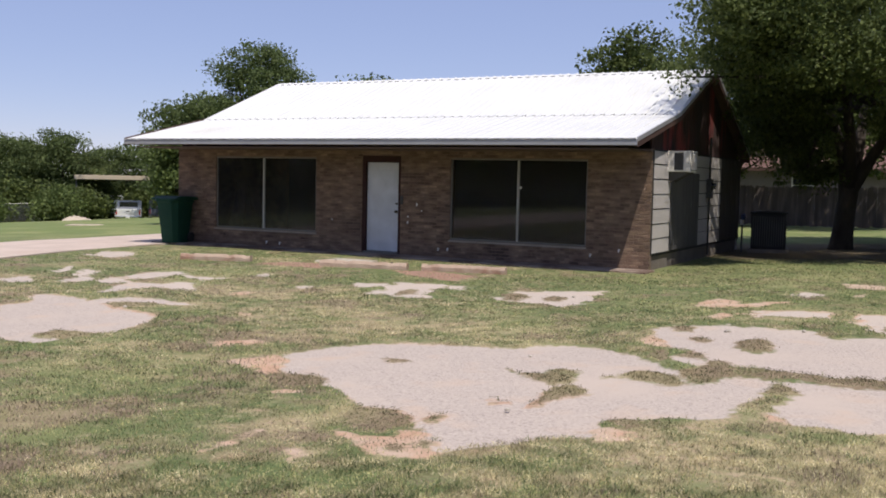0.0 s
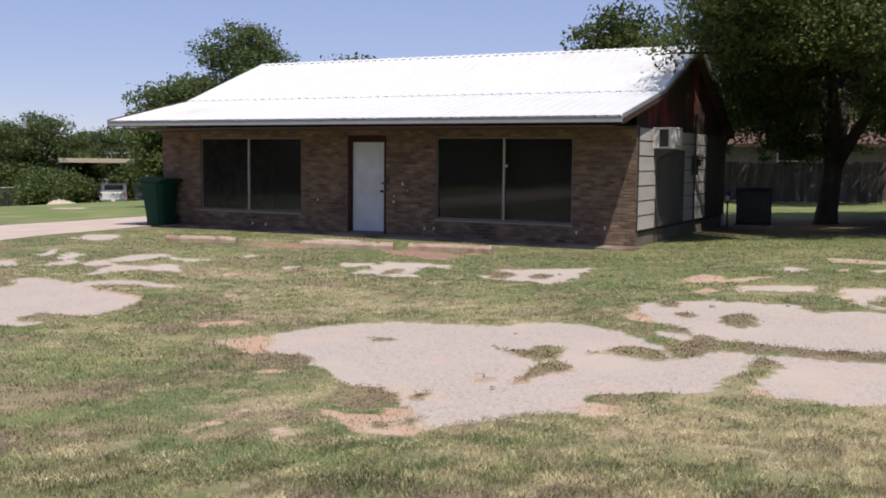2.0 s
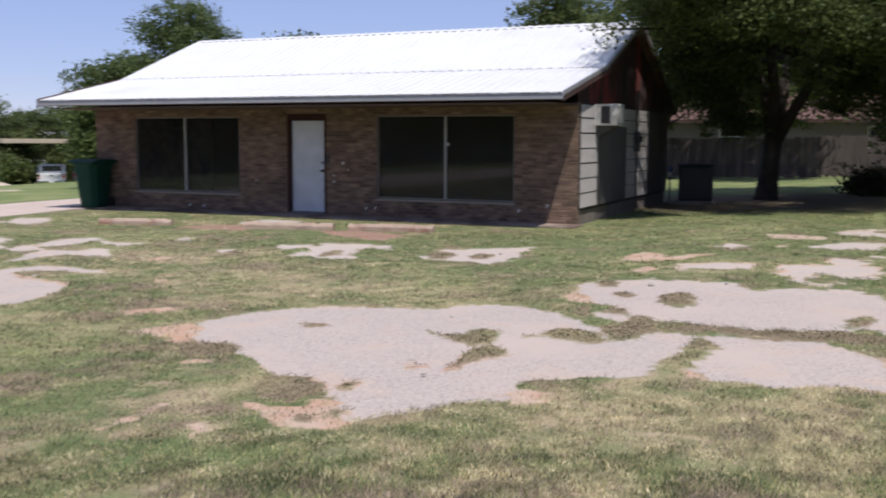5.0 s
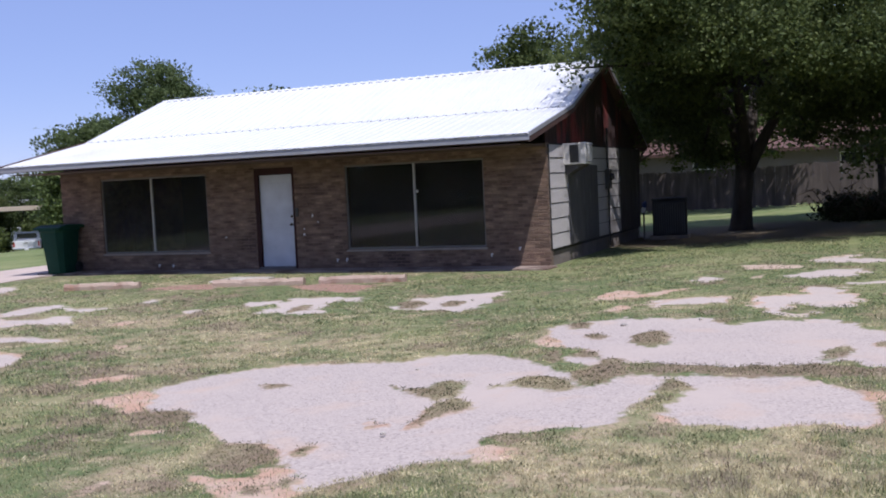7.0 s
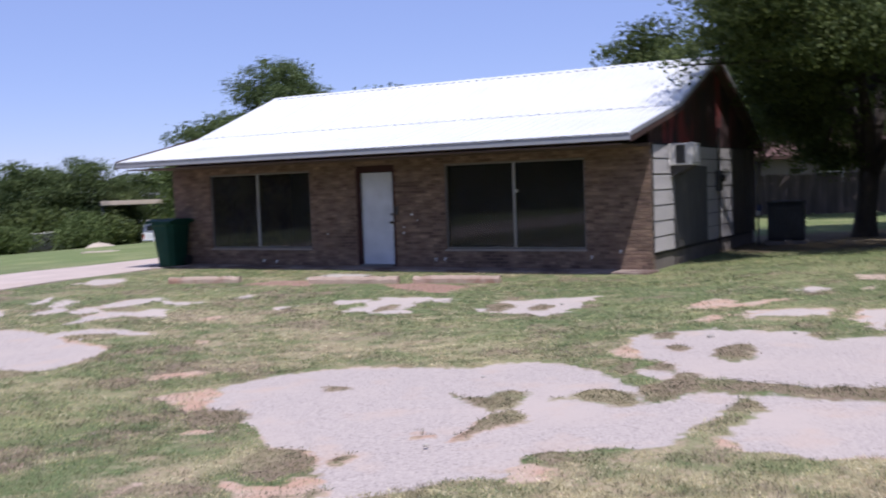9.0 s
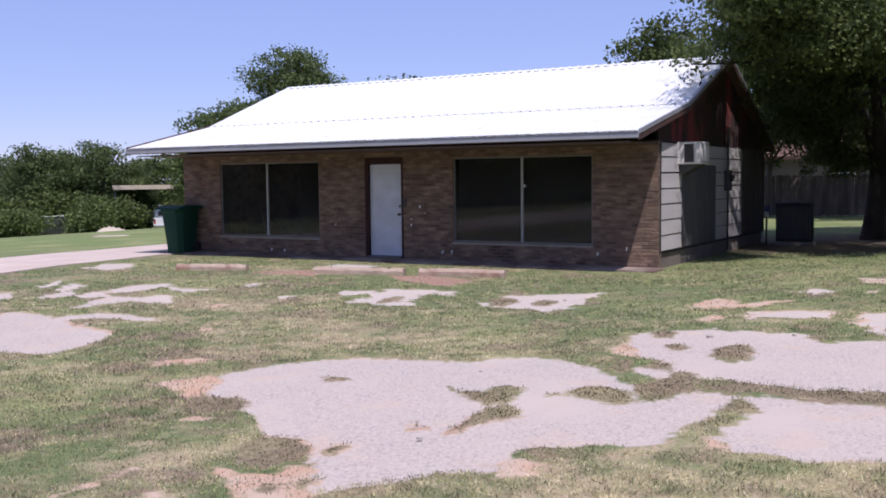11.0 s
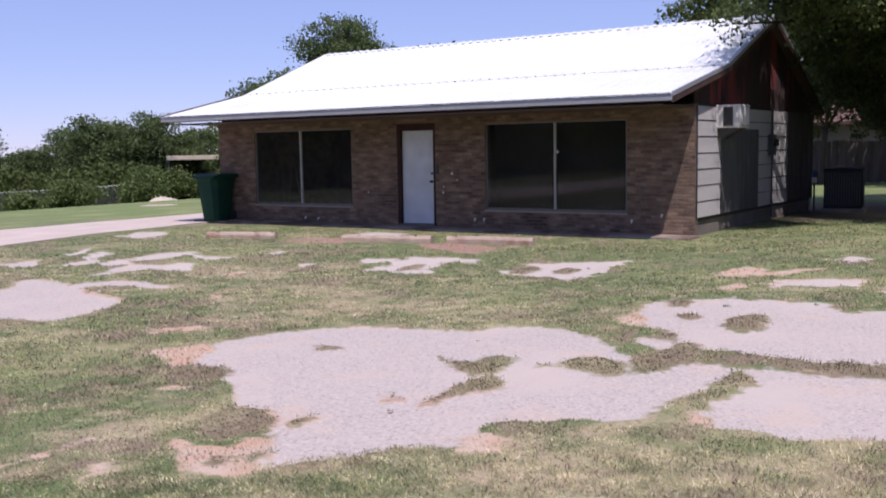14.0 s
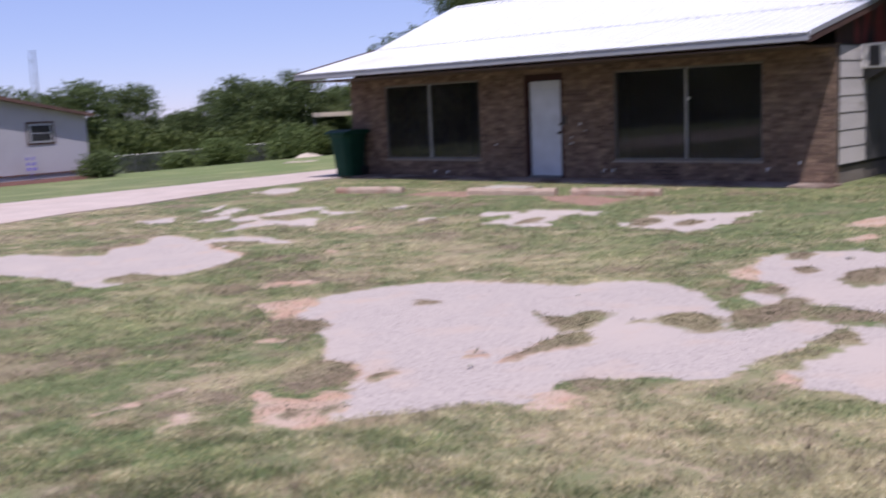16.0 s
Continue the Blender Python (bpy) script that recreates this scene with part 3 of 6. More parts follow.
def zone(x, y):
    """Where the lawn is green (high) or dry (low)."""
    dry = np.clip((x - 1.5) / 1.5, 0, 1) * np.clip((-12.0 - y) / 1.2, 0, 1) + 0.8 * np.clip((y + 10.8) / 1.0, 0, 1) * np.clip((-7.2 - y) / 1.5, 0, 1)
    return wobble(x, y, 1.0, 21) * 0.45 + wobble(x, y, 3.2, 22) * 0.7 + wobble(x, y, 8.0, 23) * 0.6 + 0.5 * np.clip((y + 8.5) / 3.0, 0, 1) + 0.6 * np.clip((x + 1.0) / 2.0, 0, 1) * np.clip((y + 8.0) / 3.0, 0, 1) + 0.30 - 0.24 * dry + 0.6 * np.clip((1.8 - x) / 1.5, 0, 1) * np.clip((-11.2 - y) / 1.5, 0, 1)


def dead_zone(x, y):
    """Where the lawn has died back, mostly in the south-west."""
    west = np.clip((2.2 - x) / 1.6, 0, 1) * np.clip((-9.8 - y) / 1.5, 0, 1)
    return wobble(x, y, 1.6, 24) * 0.6 + wobble(x, y, 4.5, 25) * 0.7 + wobble(x, y, 9.0, 28) * 0.55 + 0.45 * west + 0.4 * np.clip((-1.0 - x) / 1.5, 0, 1) * np.clip((y + 8.8) / 1.0, 0, 1) * np.clip((-3.6 - y) / 1.0, 0, 1) - 0.35


def stretch_axis(lo, hi, step, far):
    a = list(np.arange(lo, hi + 1e-6, step))
    s, v = step, hi
    while v < far:
        s *= 1.25
        v += s
        a.append(v)
    s, v = step, lo
    while v > -far:
        s *= 1.25
        v -= s
        a.insert(0, v)
    return np.array(a)


def ground_material():
    m = bpy.data.materials.new("dry_lawn_and_gravel")
    m.use_nodes = True
    n, l = m.node_tree.nodes, m.node_tree.links
    b = n["Principled BSDF"]
    geo = n.new("ShaderNodeNewGeometry").outputs["Position"]

    def tex(s, d=5.0):
        t = n.new("ShaderNodeTexNoise")
        t.inputs["Scale"].default_value, t.inputs["Detail"].default_value = s, d
        l.new(geo, t.inputs["Vector"])
        return t.outputs["Fac"]

    def rng(f, lo, hi, a=0.0, c=1.0):
        r = n.new("ShaderNodeMapRange")
        for i, v in enumerate((lo, hi, a, c)):
            r.inputs[i + 1].default_value = v
        l.new(f, r.inputs[0])
        return r.outputs[0]

    def mix(f, a, c):
        x = n.new("ShaderNodeMix")
        x.data_type = "RGBA"
        for v, i in ((f, 0), (a, 6), (c, 7)):
            if isinstance(v, tuple):
                x.inputs[i].default_value = (*v, 1)
            else:
                l.new(v, x.inputs[i])
        return x.outputs[2]

    def plus(a, c, k):
        x = n.new("ShaderNodeMath")
        x.operation = "MULTIPLY_ADD"
        l.new(c, x.inputs[0])
        x.inputs[1].default_value = k
        l.new(a, x.inputs[2])
        return x.outputs[0]

    def attr(name):
        a = n.new("ShaderNodeAttribute")
        a.attribute_name = name
        return a.outputs["Fac"]

    lushness = rng(plus(attr("lush"), rng(tex(5.0, 4.0), 0.3, 0.7, -0.5, 0.5), 0.9), -0.5, 0.7)
    dry = mix(rng(tex(13.0, 3.0), 0.50, 0.62, 0.0, 0.8), (0.32, 0.27, 0.155), (0.40, 0.285, 0.21))      # pinkish soil between dry blades
    grass = mix(lushness, dry, (0.115, 0.148, 0.058))
    grass = mix(rng(plus(attr("dead"), rng(tex(4.0, 4.0), 0.3, 0.7, -0.5, 0.5), 0.9), 0.1, 0.8), grass, (0.22, 0.165, 0.11))
    grass = mix(rng(tex(2.2), 0.55, 0.72), grass, (0.25, 0.185, 0.115))
    grass = mix(rng(tex(6.5, 4.0), 0.55, 0.7, 0.0, 0.6), grass, (0.42, 0.35, 0.22))
    grass = mix(rng(tex(28.0, 4.0), 0.50, 0.70), grass, (0.16, 0.145, 0.075))
    lush = n.new("ShaderNodeSeparateXYZ")
    l.new(geo, lush.inputs[0])
    grass = mix(rng(lush.outputs[0], -15.5, -18.0, 0.0, 0.55), grass, (0.15, 0.19, 0.072))
    grass = mix(rng(lush.outputs[1], 0.5, 4.0, 0.0, 0.6), grass, (0.15, 0.195, 0.065))
    grass = mix(rng(tex(0.45, 6.0), 0.48, 0.66, 0.0, 0.45), grass, (0.33, 0.31, 0.15))
    grass = mix(rng(tex(1.3, 6.0), 0.54, 0.66, 0.0, 0.4), grass, (0.12, 0.155, 0.055))
    trunk = n.new("ShaderNodeVectorMath")      # the ground turns a darker brown round the shade tree
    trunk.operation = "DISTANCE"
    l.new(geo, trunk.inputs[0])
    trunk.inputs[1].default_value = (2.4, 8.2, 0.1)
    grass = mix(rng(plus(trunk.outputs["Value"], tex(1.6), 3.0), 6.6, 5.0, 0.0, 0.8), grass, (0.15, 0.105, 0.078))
    soil = mix(rng(tex(3.0), 0.4, 0.6), (0.46, 0.295, 0.205), (0.47, 0.35, 0.265))
    red = n.new("ShaderNodeSeparateXYZ")
    l.new(geo, red.inputs[0])
    soil = mix(rng(red.outputs[1], -5.2, -4.0, 0.0, 0.8), soil, mix(rng(red.outputs[0], -0.6, -1.8), (0.47, 0.37, 0.285), (0.265, 0.155, 0.115)))      # damper red soil by the house
    grit = mix(rng(tex(45.0, 3.0), 0.35, 0.65), (0.375, 0.318, 0.28), (0.435, 0.37, 0.325))
    vor = n.new("ShaderNodeTexVoronoi")
    vor.inputs["Scale"].default_value = 62.0
    l.new(geo, vor.inputs["Vector"])
    sep = n.new("ShaderNodeSeparateColor")
    l.new(vor.outputs["Color"], sep.inputs[0])
    grit = mix(rng(sep.outputs[0], 0.55, 1.0, 0.0, 0.38), grit, (0.58, 0.49, 0.41))
    grit = mix(rng(sep.outputs[1], 0.82, 0.97, 0.0, 0.55), grit, (0.19, 0.165, 0.15))
    grit = mix(rng(tex(0.9), 0.5, 0.7), grit, (0.45, 0.375, 0.32))
    grit = mix(rng(tex(1.7, 6.0), 0.56, 0.70, 0.0, 0.6), grit, (0.47, 0.355, 0.275))
    caliche = n.new("ShaderNodeSeparateXYZ")
    l.new(geo, caliche.inputs[0])
    grit = mix(rng(caliche.outputs[1], -8.8, -7.0, 0.0, 0.22), grit, (0.54, 0.46, 0.38))      # paler crust towards the house
    wig = tex(16.0, 5.0)
    d = rng(plus(attr("worn"), rng(wig, 0.3, 0.7, -0.5, 0.5), 0.07), -0.02, 0.04)
    g = rng(plus(attr("gravel"), rng(wig, 0.3, 0.7, -0.5, 0.5), 0.06), -0.01, 0.04)
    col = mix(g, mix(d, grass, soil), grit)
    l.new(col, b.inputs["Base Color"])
    b.inputs["Roughness"].default_value = 0.95
    b.inputs["Specular IOR Level"].default_value = 0.2
    bp = n.new("ShaderNodeBump")
    bp.inputs["Distance"].default_value = 0.03
    l.new(rng(g, 0.0, 1.0, 0.6, 0.06), bp.inputs["Strength"])
    l.new(tex(30.0, 5.0), bp.inputs["Height"])
    l.new(bp.outputs[0], b.inputs["Normal"])
    return m


xs, ys = stretch_axis(-14.0, 9.0, 0.06, 1500.0), stretch_axis(-17.5, 0.5, 0.06, 1500.0)
GX, GY = np.meshgrid(xs, ys)
GGRAV, GDIRT, GWEED = bare_field(GX, GY)
near = (GX > -13) & (GX < 9.5) & (GY > -18) & (GY < 0.2)
GGRAV, GDIRT = np.where(near, GGRAV, -1.0), np.where(near, GDIRT, -0.2)
gz = np.array([ground_z(x, 0) for x in xs])[None, :] + 0.012 * wobble(GX, GY, 1.3, 5) * near + np.where(GGRAV > 0, -0.012, 0.0) * near
core = np.clip((GX + 13) / 2, 0, 1) * np.clip((9.5 - GX) / 2, 0, 1) * np.clip((GY + 18) / 1.6, 0, 1) * np.clip((0.4 - GY) / 0.5, 0, 1)      # the yard blends into the land round it
gm = bpy.data.meshes.new("ground")
W, H = len(xs), len(ys)
gm.vertices.add(W * H)
gm.vertices.foreach_set("co", np.stack([GX, GY, gz], -1).astype(np.float32).ravel())
ii = (np.arange(H - 1)[:, None] * W + np.arange(W - 1)[None, :]).ravel()
quads = np.stack([ii, ii + 1, ii + W + 1, ii + W], -1).astype(np.int32)
gm.loops.add(quads.size)
gm.loops.foreach_set("vertex_index", quads.ravel())
gm.polygons.add(len(quads))
gm.polygons.foreach_set("loop_start", np.arange(0, quads.size, 4, dtype=np.int32))
gm.polygons.foreach_set("use_smooth", np.ones(len(quads), dtype=bool))
gm.update(calc_edges=True)
for name, field in (("gravel", GGRAV), ("worn", GDIRT), ("lush", core * zone(GX, GY) + (1 - core) * 0.65), ("dead", core * np.where(GWEED > -0.02, 1.2, dead_zone(GX, GY)) - (1 - core) * 0.5)):
    gm.attributes.new(name, "FLOAT", "POINT").data.foreach_set("value", field.astype(np.float32).ravel())
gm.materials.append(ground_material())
tagged(new("ground", gm), "dry patchy lawn with worn gravel showing through", "ground", kind="structure")


def blades(name, label, count, r0, r1, mat, length, width, seed, keep):
    """Grass as single bent blades, thicker towards the south-east corner of the lawn."""
    rs = np.random.RandomState(seed)
    turn = np.radians(rs.uniform(-12, 73, count))
    r = r0 * (r1 / r0) ** rs.uniform(0, 1, count)
    x, y = 5.8 - r * np.sin(turn), -19.0 + r * np.cos(turn)
    sparse = np.clip((np.degrees(turn) + 12) / 5, 0, 1) * np.clip((73 - np.degrees(turn)) / 5, 0, 1) * np.clip((r - r0) / 0.9, 0, 1)      # thins out at its edges
    ok = keep(x, y, rs) & (rs.uniform(0, 1, count) < sparse)
    x, y, r = x[ok], y[ok], r[ok]
    k = len(x)
    z = 0.005 + np.array([ground_z(q, 0) for q in np.linspace(-40, 20, 601)])[np.clip(((x + 40) * 10).astype(int), 0, 600)]
    far = 1 + np.clip((r - 6.0) / 9.0, 0, 2)
    L = length * rs.uniform(0.5, 1.3, k) * (0.7 + 0.5 * (wobble(x, y, 1.5, 11) * 0.5 + 0.5))
    w = width * rs.uniform(0.7, 1.4, k) * far
    a, lean, turn = rs.uniform(0, 2 * np.pi, k), rs.uniform(0.25, 1.5, k), rs.uniform(0, 2 * np.pi, k)
    v = np.empty((k, 3, 3), np.float32)
    dx, dy = np.cos(turn) * w / 2, np.sin(turn) * w / 2
    v[:, 0] = np.stack([x - dx, y - dy, z], -1)
    v[:, 1] = np.stack([x + dx, y + dy, z], -1)
    v[:, 2] = np.stack([x + np.cos(a) * L * np.sin(lean), y + np.sin(a) * L * np.sin(lean), z + L * np.cos(lean)], -1)
    me = bpy.data.meshes.new(name)
    me.vertices.add(3 * k)
    me.vertices.foreach_set("co", v.ravel())
    me.loops.add(3 * k)
    me.loops.foreach_set("vertex_index", np.arange(3 * k, dtype=np.int32))
    me.polygons.add(k)
    me.polygons.foreach_set("loop_start", np.arange(0, 3 * k, 3, dtype=np.int32))
    me.update(calc_edges=True)
    me.materials.append(mat)
    return tagged(new(name, me), label, "grass", kind="stuff")


M_GRASS = leafy("grass_green", (0.080, 0.115, 0.054), (0.205, 0.25, 0.108), (0.50, 0.45, 0.22), 4.5)
M_STRAW = leafy("grass_dry", (0.31, 0.265, 0.15), (0.53, 0.46, 0.27), (0.72, 0.63, 0.42), 6.0)
M_DEAD = leafy("grass_dead", (0.14, 0.115, 0.082), (0.25, 0.195, 0.145), (0.48, 0.37, 0.29), 5.0)
M_WEED = leafy("weed_olive", (0.070, 0.076, 0.036), (0.138, 0.128, 0.062), (0.28, 0.22, 0.14), 6.0)


def lawn_ok(x, y, rs):
    g, d, t = bare_field(x, y)
    road = x < -11.9 + 0.21 * np.clip(-3.0 - y, 0, 9)
    house = (x > -12.9) & (x < 0.2) & (y > -0.75)
    bald = wobble(x, y, 3.1, 26) * 0.6 + wobble(x, y, 8.0, 27) * 0.6 + rs.normal(0, 0.25, x.shape) > 0.55
    return (t < 0.0) & (g < -0.005 - 0.02 * np.clip((y + 9.0) / 2.0, 0, 1)) & ~bald & (rs.uniform(0, 1, x.shape) < np.where(d > 0.0, 0.22, 1.0)) & ~road & ~house


def green_ok(x, y, rs):
    return lawn_ok(x, y, rs) & (zone(x, y) + rs.normal(0, 0.3, x.shape) > 0.0) & (dead_zone(x, y) + rs.normal(0, 0.35, x.shape) < 0.75)


def dry_ok(x, y, rs):
    return lawn_ok(x, y, rs) & (zone(x, y) + rs.normal(0, 0.4, x.shape) < 0.3) & (dead_zone(x, y) + rs.normal(0, 0.3, x.shape) < 0.6)


def dead_ok(x, y, rs):
    return lawn_ok(x, y, rs) & (dead_zone(x, y) + rs.normal(0, 0.35, x.shape) > 0.35)


def weed_ok(x, y, rs):
    g, d, t = bare_field(x, y)
    return (t + rs.normal(0, 0.025, x.shape) > 0.015)


blades("lawn_grass", "short patchy green lawn grass", 800000, 2.7, 24.0, M_GRASS, 0.030, 0.0049, 31, green_ok)
blades("dry_grass", "short straw coloured dry grass", 670000, 2.7, 24.0, M_STRAW, 0.032, 0.0048, 32, dry_ok)
blades("dead_grass", "flattened brown dead grass", 470000, 2.7, 20.0, M_DEAD, 0.036, 0.005, 34, dead_ok)
blades("weed_tufts", "low olive weeds growing in the gravel", 420000, 4.0, 15.0, M_WEED, 0.021, 0.0055, 33, weed_ok)


# ---- drive, slab, wheel stops ----
s = Shape()
n_road = 60
for i in range(n_road):
    ya, yb = -40 + i * 1.5, -38.5 + i * 1.5
    for xa, xb in ((-16.6, -15.0), (-15.0, -13.4), (-13.4, -12.1)):
        ea = 0.12 * math.sin(ya * 1.7) + 0.08 * math.sin(ya * 4.1)
        eb = 0.12 * math.sin(yb * 1.7) + 0.08 * math.sin(yb * 4.1)
        q = []
        for x, y, e in ((xa, ya, ea), (xb, ya, ea), (xb, yb, eb), (xa, yb, eb)):
            x += e if x in (-16.6, -12.1) else 0
            x += 0.21 * min(max(-3.0 - y, 0.0), 9.0) if x > -13.0 else 0
            q.append((x, y, ground_z(x, y) + 0.02))
        s.add(q + [(x, y, z - 0.12) for x, y, z in q], [(0, 1, 2, 3), (0, 4, 5, 1), (2, 6, 7, 3), (1, 5, 6, 2), (3, 7, 4, 0)])
M_ROAD = material("pale_gravel_drive", (0.52, 0.42, 0.36), (0.44, 0.355, 0.30), 1.2, 0.95, 0.5, 40, stain=(0.46, 0.36, 0.29), stain_scale=0.5)
drive = new("road", s.mesh("road", M_ROAD))
tagged(drive, "pale pinkish gravel driveway beside the house", "driveway", kind="structure")

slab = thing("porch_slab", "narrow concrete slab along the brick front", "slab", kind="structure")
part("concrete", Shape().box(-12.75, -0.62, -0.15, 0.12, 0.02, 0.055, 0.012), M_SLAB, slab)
pad = thing("step_pad", "worn concrete pad before the door", "paving")
part("concrete", Shape().box(-6.35, -2.5, -0.1, -5.35, -1.6, 0.04, 0.012), M_CONC, pad)


def wheel_stop(at, turn, length, label):
    t = thing("wheel_stop", label, "wheel stop", at, turn, group="wheel stops before the house")
    k = length / 2
    s, v, f, n = Shape(), [], [], 16
    prof = [(-0.085, -0.06), (0.085, -0.06), (0.085, 0.05), (0.055, 0.10), (-0.055, 0.10), (-0.085, 0.05)]
    rs = random.Random(int(at[0] * 100))
    for i in range(n + 1):
        worn = rs.uniform(0, 0.012) + (0.02 if rs.random() < 0.2 else 0)
        v += [(-k + 2 * k * i / n, y * (1 - worn * 2) + rs.uniform(-0.005, 0.005), z - (worn if z > 0 else 0) + rs.uniform(-0.003, 0.003)) for y, z in prof]
    for i in range(n):
        f += [(i * 6 + j, i * 6 + (j + 1) % 6, i * 6 + 6 + (j + 1) % 6, i * 6 + 6 + j) for j in range(6)]
    s.add(v, f + [tuple(range(6)), tuple(range(n * 6, n * 6 + 6))])
    part("beam", s, M_CURB, t)
    for u in (-k * 0.65, k * 0.65):
        part("pin", Shape().tube([(u, 0, 0.05), (u, 0, 0.108)], [0.014, 0.014], 8), M_GRILLE, t, "rusty steel pin")
    return t


wheel_stop((-8.02, -3.60, 0.05), 19, 1.5, "weathered concrete wheel stop sunk in grass")
wheel_stop((-4.78, -3.06, 0.055), 12, 1.8, "cracked concrete wheel stop stained by red soil")
wheel_stop((-2.82, -2.60, 0.055), 10, 1.65, "long concrete wheel stop stained by red soil")


# ---- loose stones on the gravel ----
for x, y, r, turn in ((3.30, -8.15, 0.035, 20), (4.05, -7.75, 0.025, 80), (1.95, -10.6, 0.02, 140), (2.75, -12.9, 0.022, 200), (-4.1, -9.9, 0.03, 40), (0.35, -5.15, 0.03, 300)):
    st = thing("stone", "small pale loose stone lying on gravel", "stone", (x, y, ground_z(x, y)), turn, "loose stones")
    rs = random.Random(int(turn))
    v = [(r * math.cos(k * 1.047) * rs.uniform(0.8, 1.3), r * math.sin(k * 1.047) * rs.uniform(0.7, 1.1), z * r) for z in (-0.3, 0.35) for k in range(6)]
    v += [(q[0] * 0.55, q[1] * 0.55, r * 0.75) for q in v[6:12]]
    f = [(k, (k + 1) % 6, 6 + (k + 1) % 6, 6 + k) for k in range(6)] + [(6 + k, 6 + (k + 1) % 6, 12 + (k + 1) % 6, 12 + k) for k in range(6)] + [tuple(range(12, 18)), tuple(range(6))[::-1]]
    part("body", Shape().add(v, f), M_CONC, st)


# ---- house ----
house = thing("house", "single-storey brown brick house with white metal roof", "house")
HX0, HY1, WT = -12.4, 8.5, 2.47     # west end, north end, wall top
OPEN = [(-11.16, -8.10, 0.46, 2.23), (-6.81, -5.78, 0.055, 2.285), (-4.51, -1.345, 0.45, 2.24)]   # window, door, window


def cut_wall(s, x0, x1, y0, y1, z0, z1, holes):
    """A wall along x, one closed mesh, with openings that go right through."""
    xs_ = sorted({x0, x1, *(h[0] for h in holes), *(h[1] for h in holes)})
    zs_ = sorted({z0, z1, *(h[2] for h in holes), *(h[3] for h in holes)})
    solid = {(i, k): not any(h[0] <= xs_[i] < h[1] and h[2] <= zs_[k] < h[3] for h in holes) for i in range(len(xs_) - 1) for k in range(len(zs_) - 1)}
    at = {(i, j, k): (i * 2 + j) * len(zs_) + k for i in range(len(xs_)) for j in (0, 1) for k in range(len(zs_))}
    v = [(x, y, z) for x in xs_ for y in (y0, y1) for z in zs_]
    f = []
    for (i, k), full in solid.items():
        if not full:
            continue
        for j in (0, 1):
            f.append((at[i, j, k], at[i + 1, j, k], at[i + 1, j, k + 1], at[i, j, k + 1]))
        for di, dk, p, q in ((-1, 0, (i, k), (i, k + 1)), (1, 0, (i + 1, k), (i + 1, k + 1)), (0, -1, (i, k), (i + 1, k)), (0, 1, (i, k + 1), (i + 1, k + 1))):
            if not solid.get((i + di, k + dk), False):
                f.append((at[p[0], 0, p[1]], at[q[0], 0, q[1]], at[q[0], 1, q[1]], at[p[0], 1, p[1]]))
    s.add(v, f)


s = Shape()
cut_wall(s, HX0 + 0.02, -0.02, 0.006, 0.22, -0.1, WT, OPEN)
front = part("front_wall", s, M_MORTAR, house, "brown brick front wall with pale joints")
part("west_wall", Shape().box(HX0 + 0.02, 0.22, -0.3, HX0 + 0.2, HY1, WT), M_BRICKS, house)
part("rear_wall", Shape().box(HX0 + 0.02, HY1 - 0.18, -0.3, -0.04, HY1, WT), M_SIDING, house)
s = Shape().box(-0.2, 0.22, 0.30, -0.035, HY1 - 0.18, WT)
east = part("east_wall", s, M_GAP, house, "pale horizontal lap siding with dark joints")
part("foundation", Shape().box(-0.24, 0.13, -0.2, -0.05, HY1 - 0.02, 0.345), M_FOUND, house, "stained concrete foundation")
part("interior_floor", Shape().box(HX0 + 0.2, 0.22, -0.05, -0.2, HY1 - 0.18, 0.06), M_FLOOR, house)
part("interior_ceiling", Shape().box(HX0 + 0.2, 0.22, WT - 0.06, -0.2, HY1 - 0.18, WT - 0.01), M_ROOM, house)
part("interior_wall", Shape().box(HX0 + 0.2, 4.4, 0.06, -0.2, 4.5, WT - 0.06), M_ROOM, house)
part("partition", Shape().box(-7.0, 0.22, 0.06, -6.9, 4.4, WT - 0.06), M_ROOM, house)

# roof: lower front sheet, steeper upper front sheet, rear sheet
RX0, RX1 = -12.72, 0.15
EAVE, BREAK, RIDGE, REAR = (-1.52, 2.60), (1.41, 3.25), (4.55, 4.47), (8.85, 2.56)
PITCH = 0.2298


def sheet(a, b, width, lift):
    """One ribbed metal panel that runs from a up to b (y, z), its ribs along the slope."""
    prof = []
    n = int(round(width / PITCH))
    for i in range(n):
        o = i * PITCH
        prof += [(o, 0), (o + 0.150, 0), (o + 0.168, 0.019), (o + 0.192, 0.019), (o + 0.210, 0)]
    prof.append((n * PITCH, 0))
    d = Vector((0, b[0] - a[0], b[1] - a[1])).normalized()
    up = Vector((1, 0, 0)).cross(d)
    if up.z < 0:
        up = -up
    s, m = Shape(), len(prof)
    v = []
    for t in (0.0, 0.003):
        for p in (a, b):
            for x, h in prof:
                v.append(Vector((x, p[0], p[1])) + up * (h + lift - t))
    f = []
    for i in range(m - 1):
        f += [(i, i + 1, m + i + 1, m + i), (2 * m + i, 3 * m + i, 3 * m + i + 1, 2 * m + i + 1),
              (i, 2 * m + i, 2 * m + i + 1, i + 1), (m + i, m + i + 1, 3 * m + i + 1, 3 * m + i)]
    return s.add(v, f).mesh("roof_panel", M_ROOF)


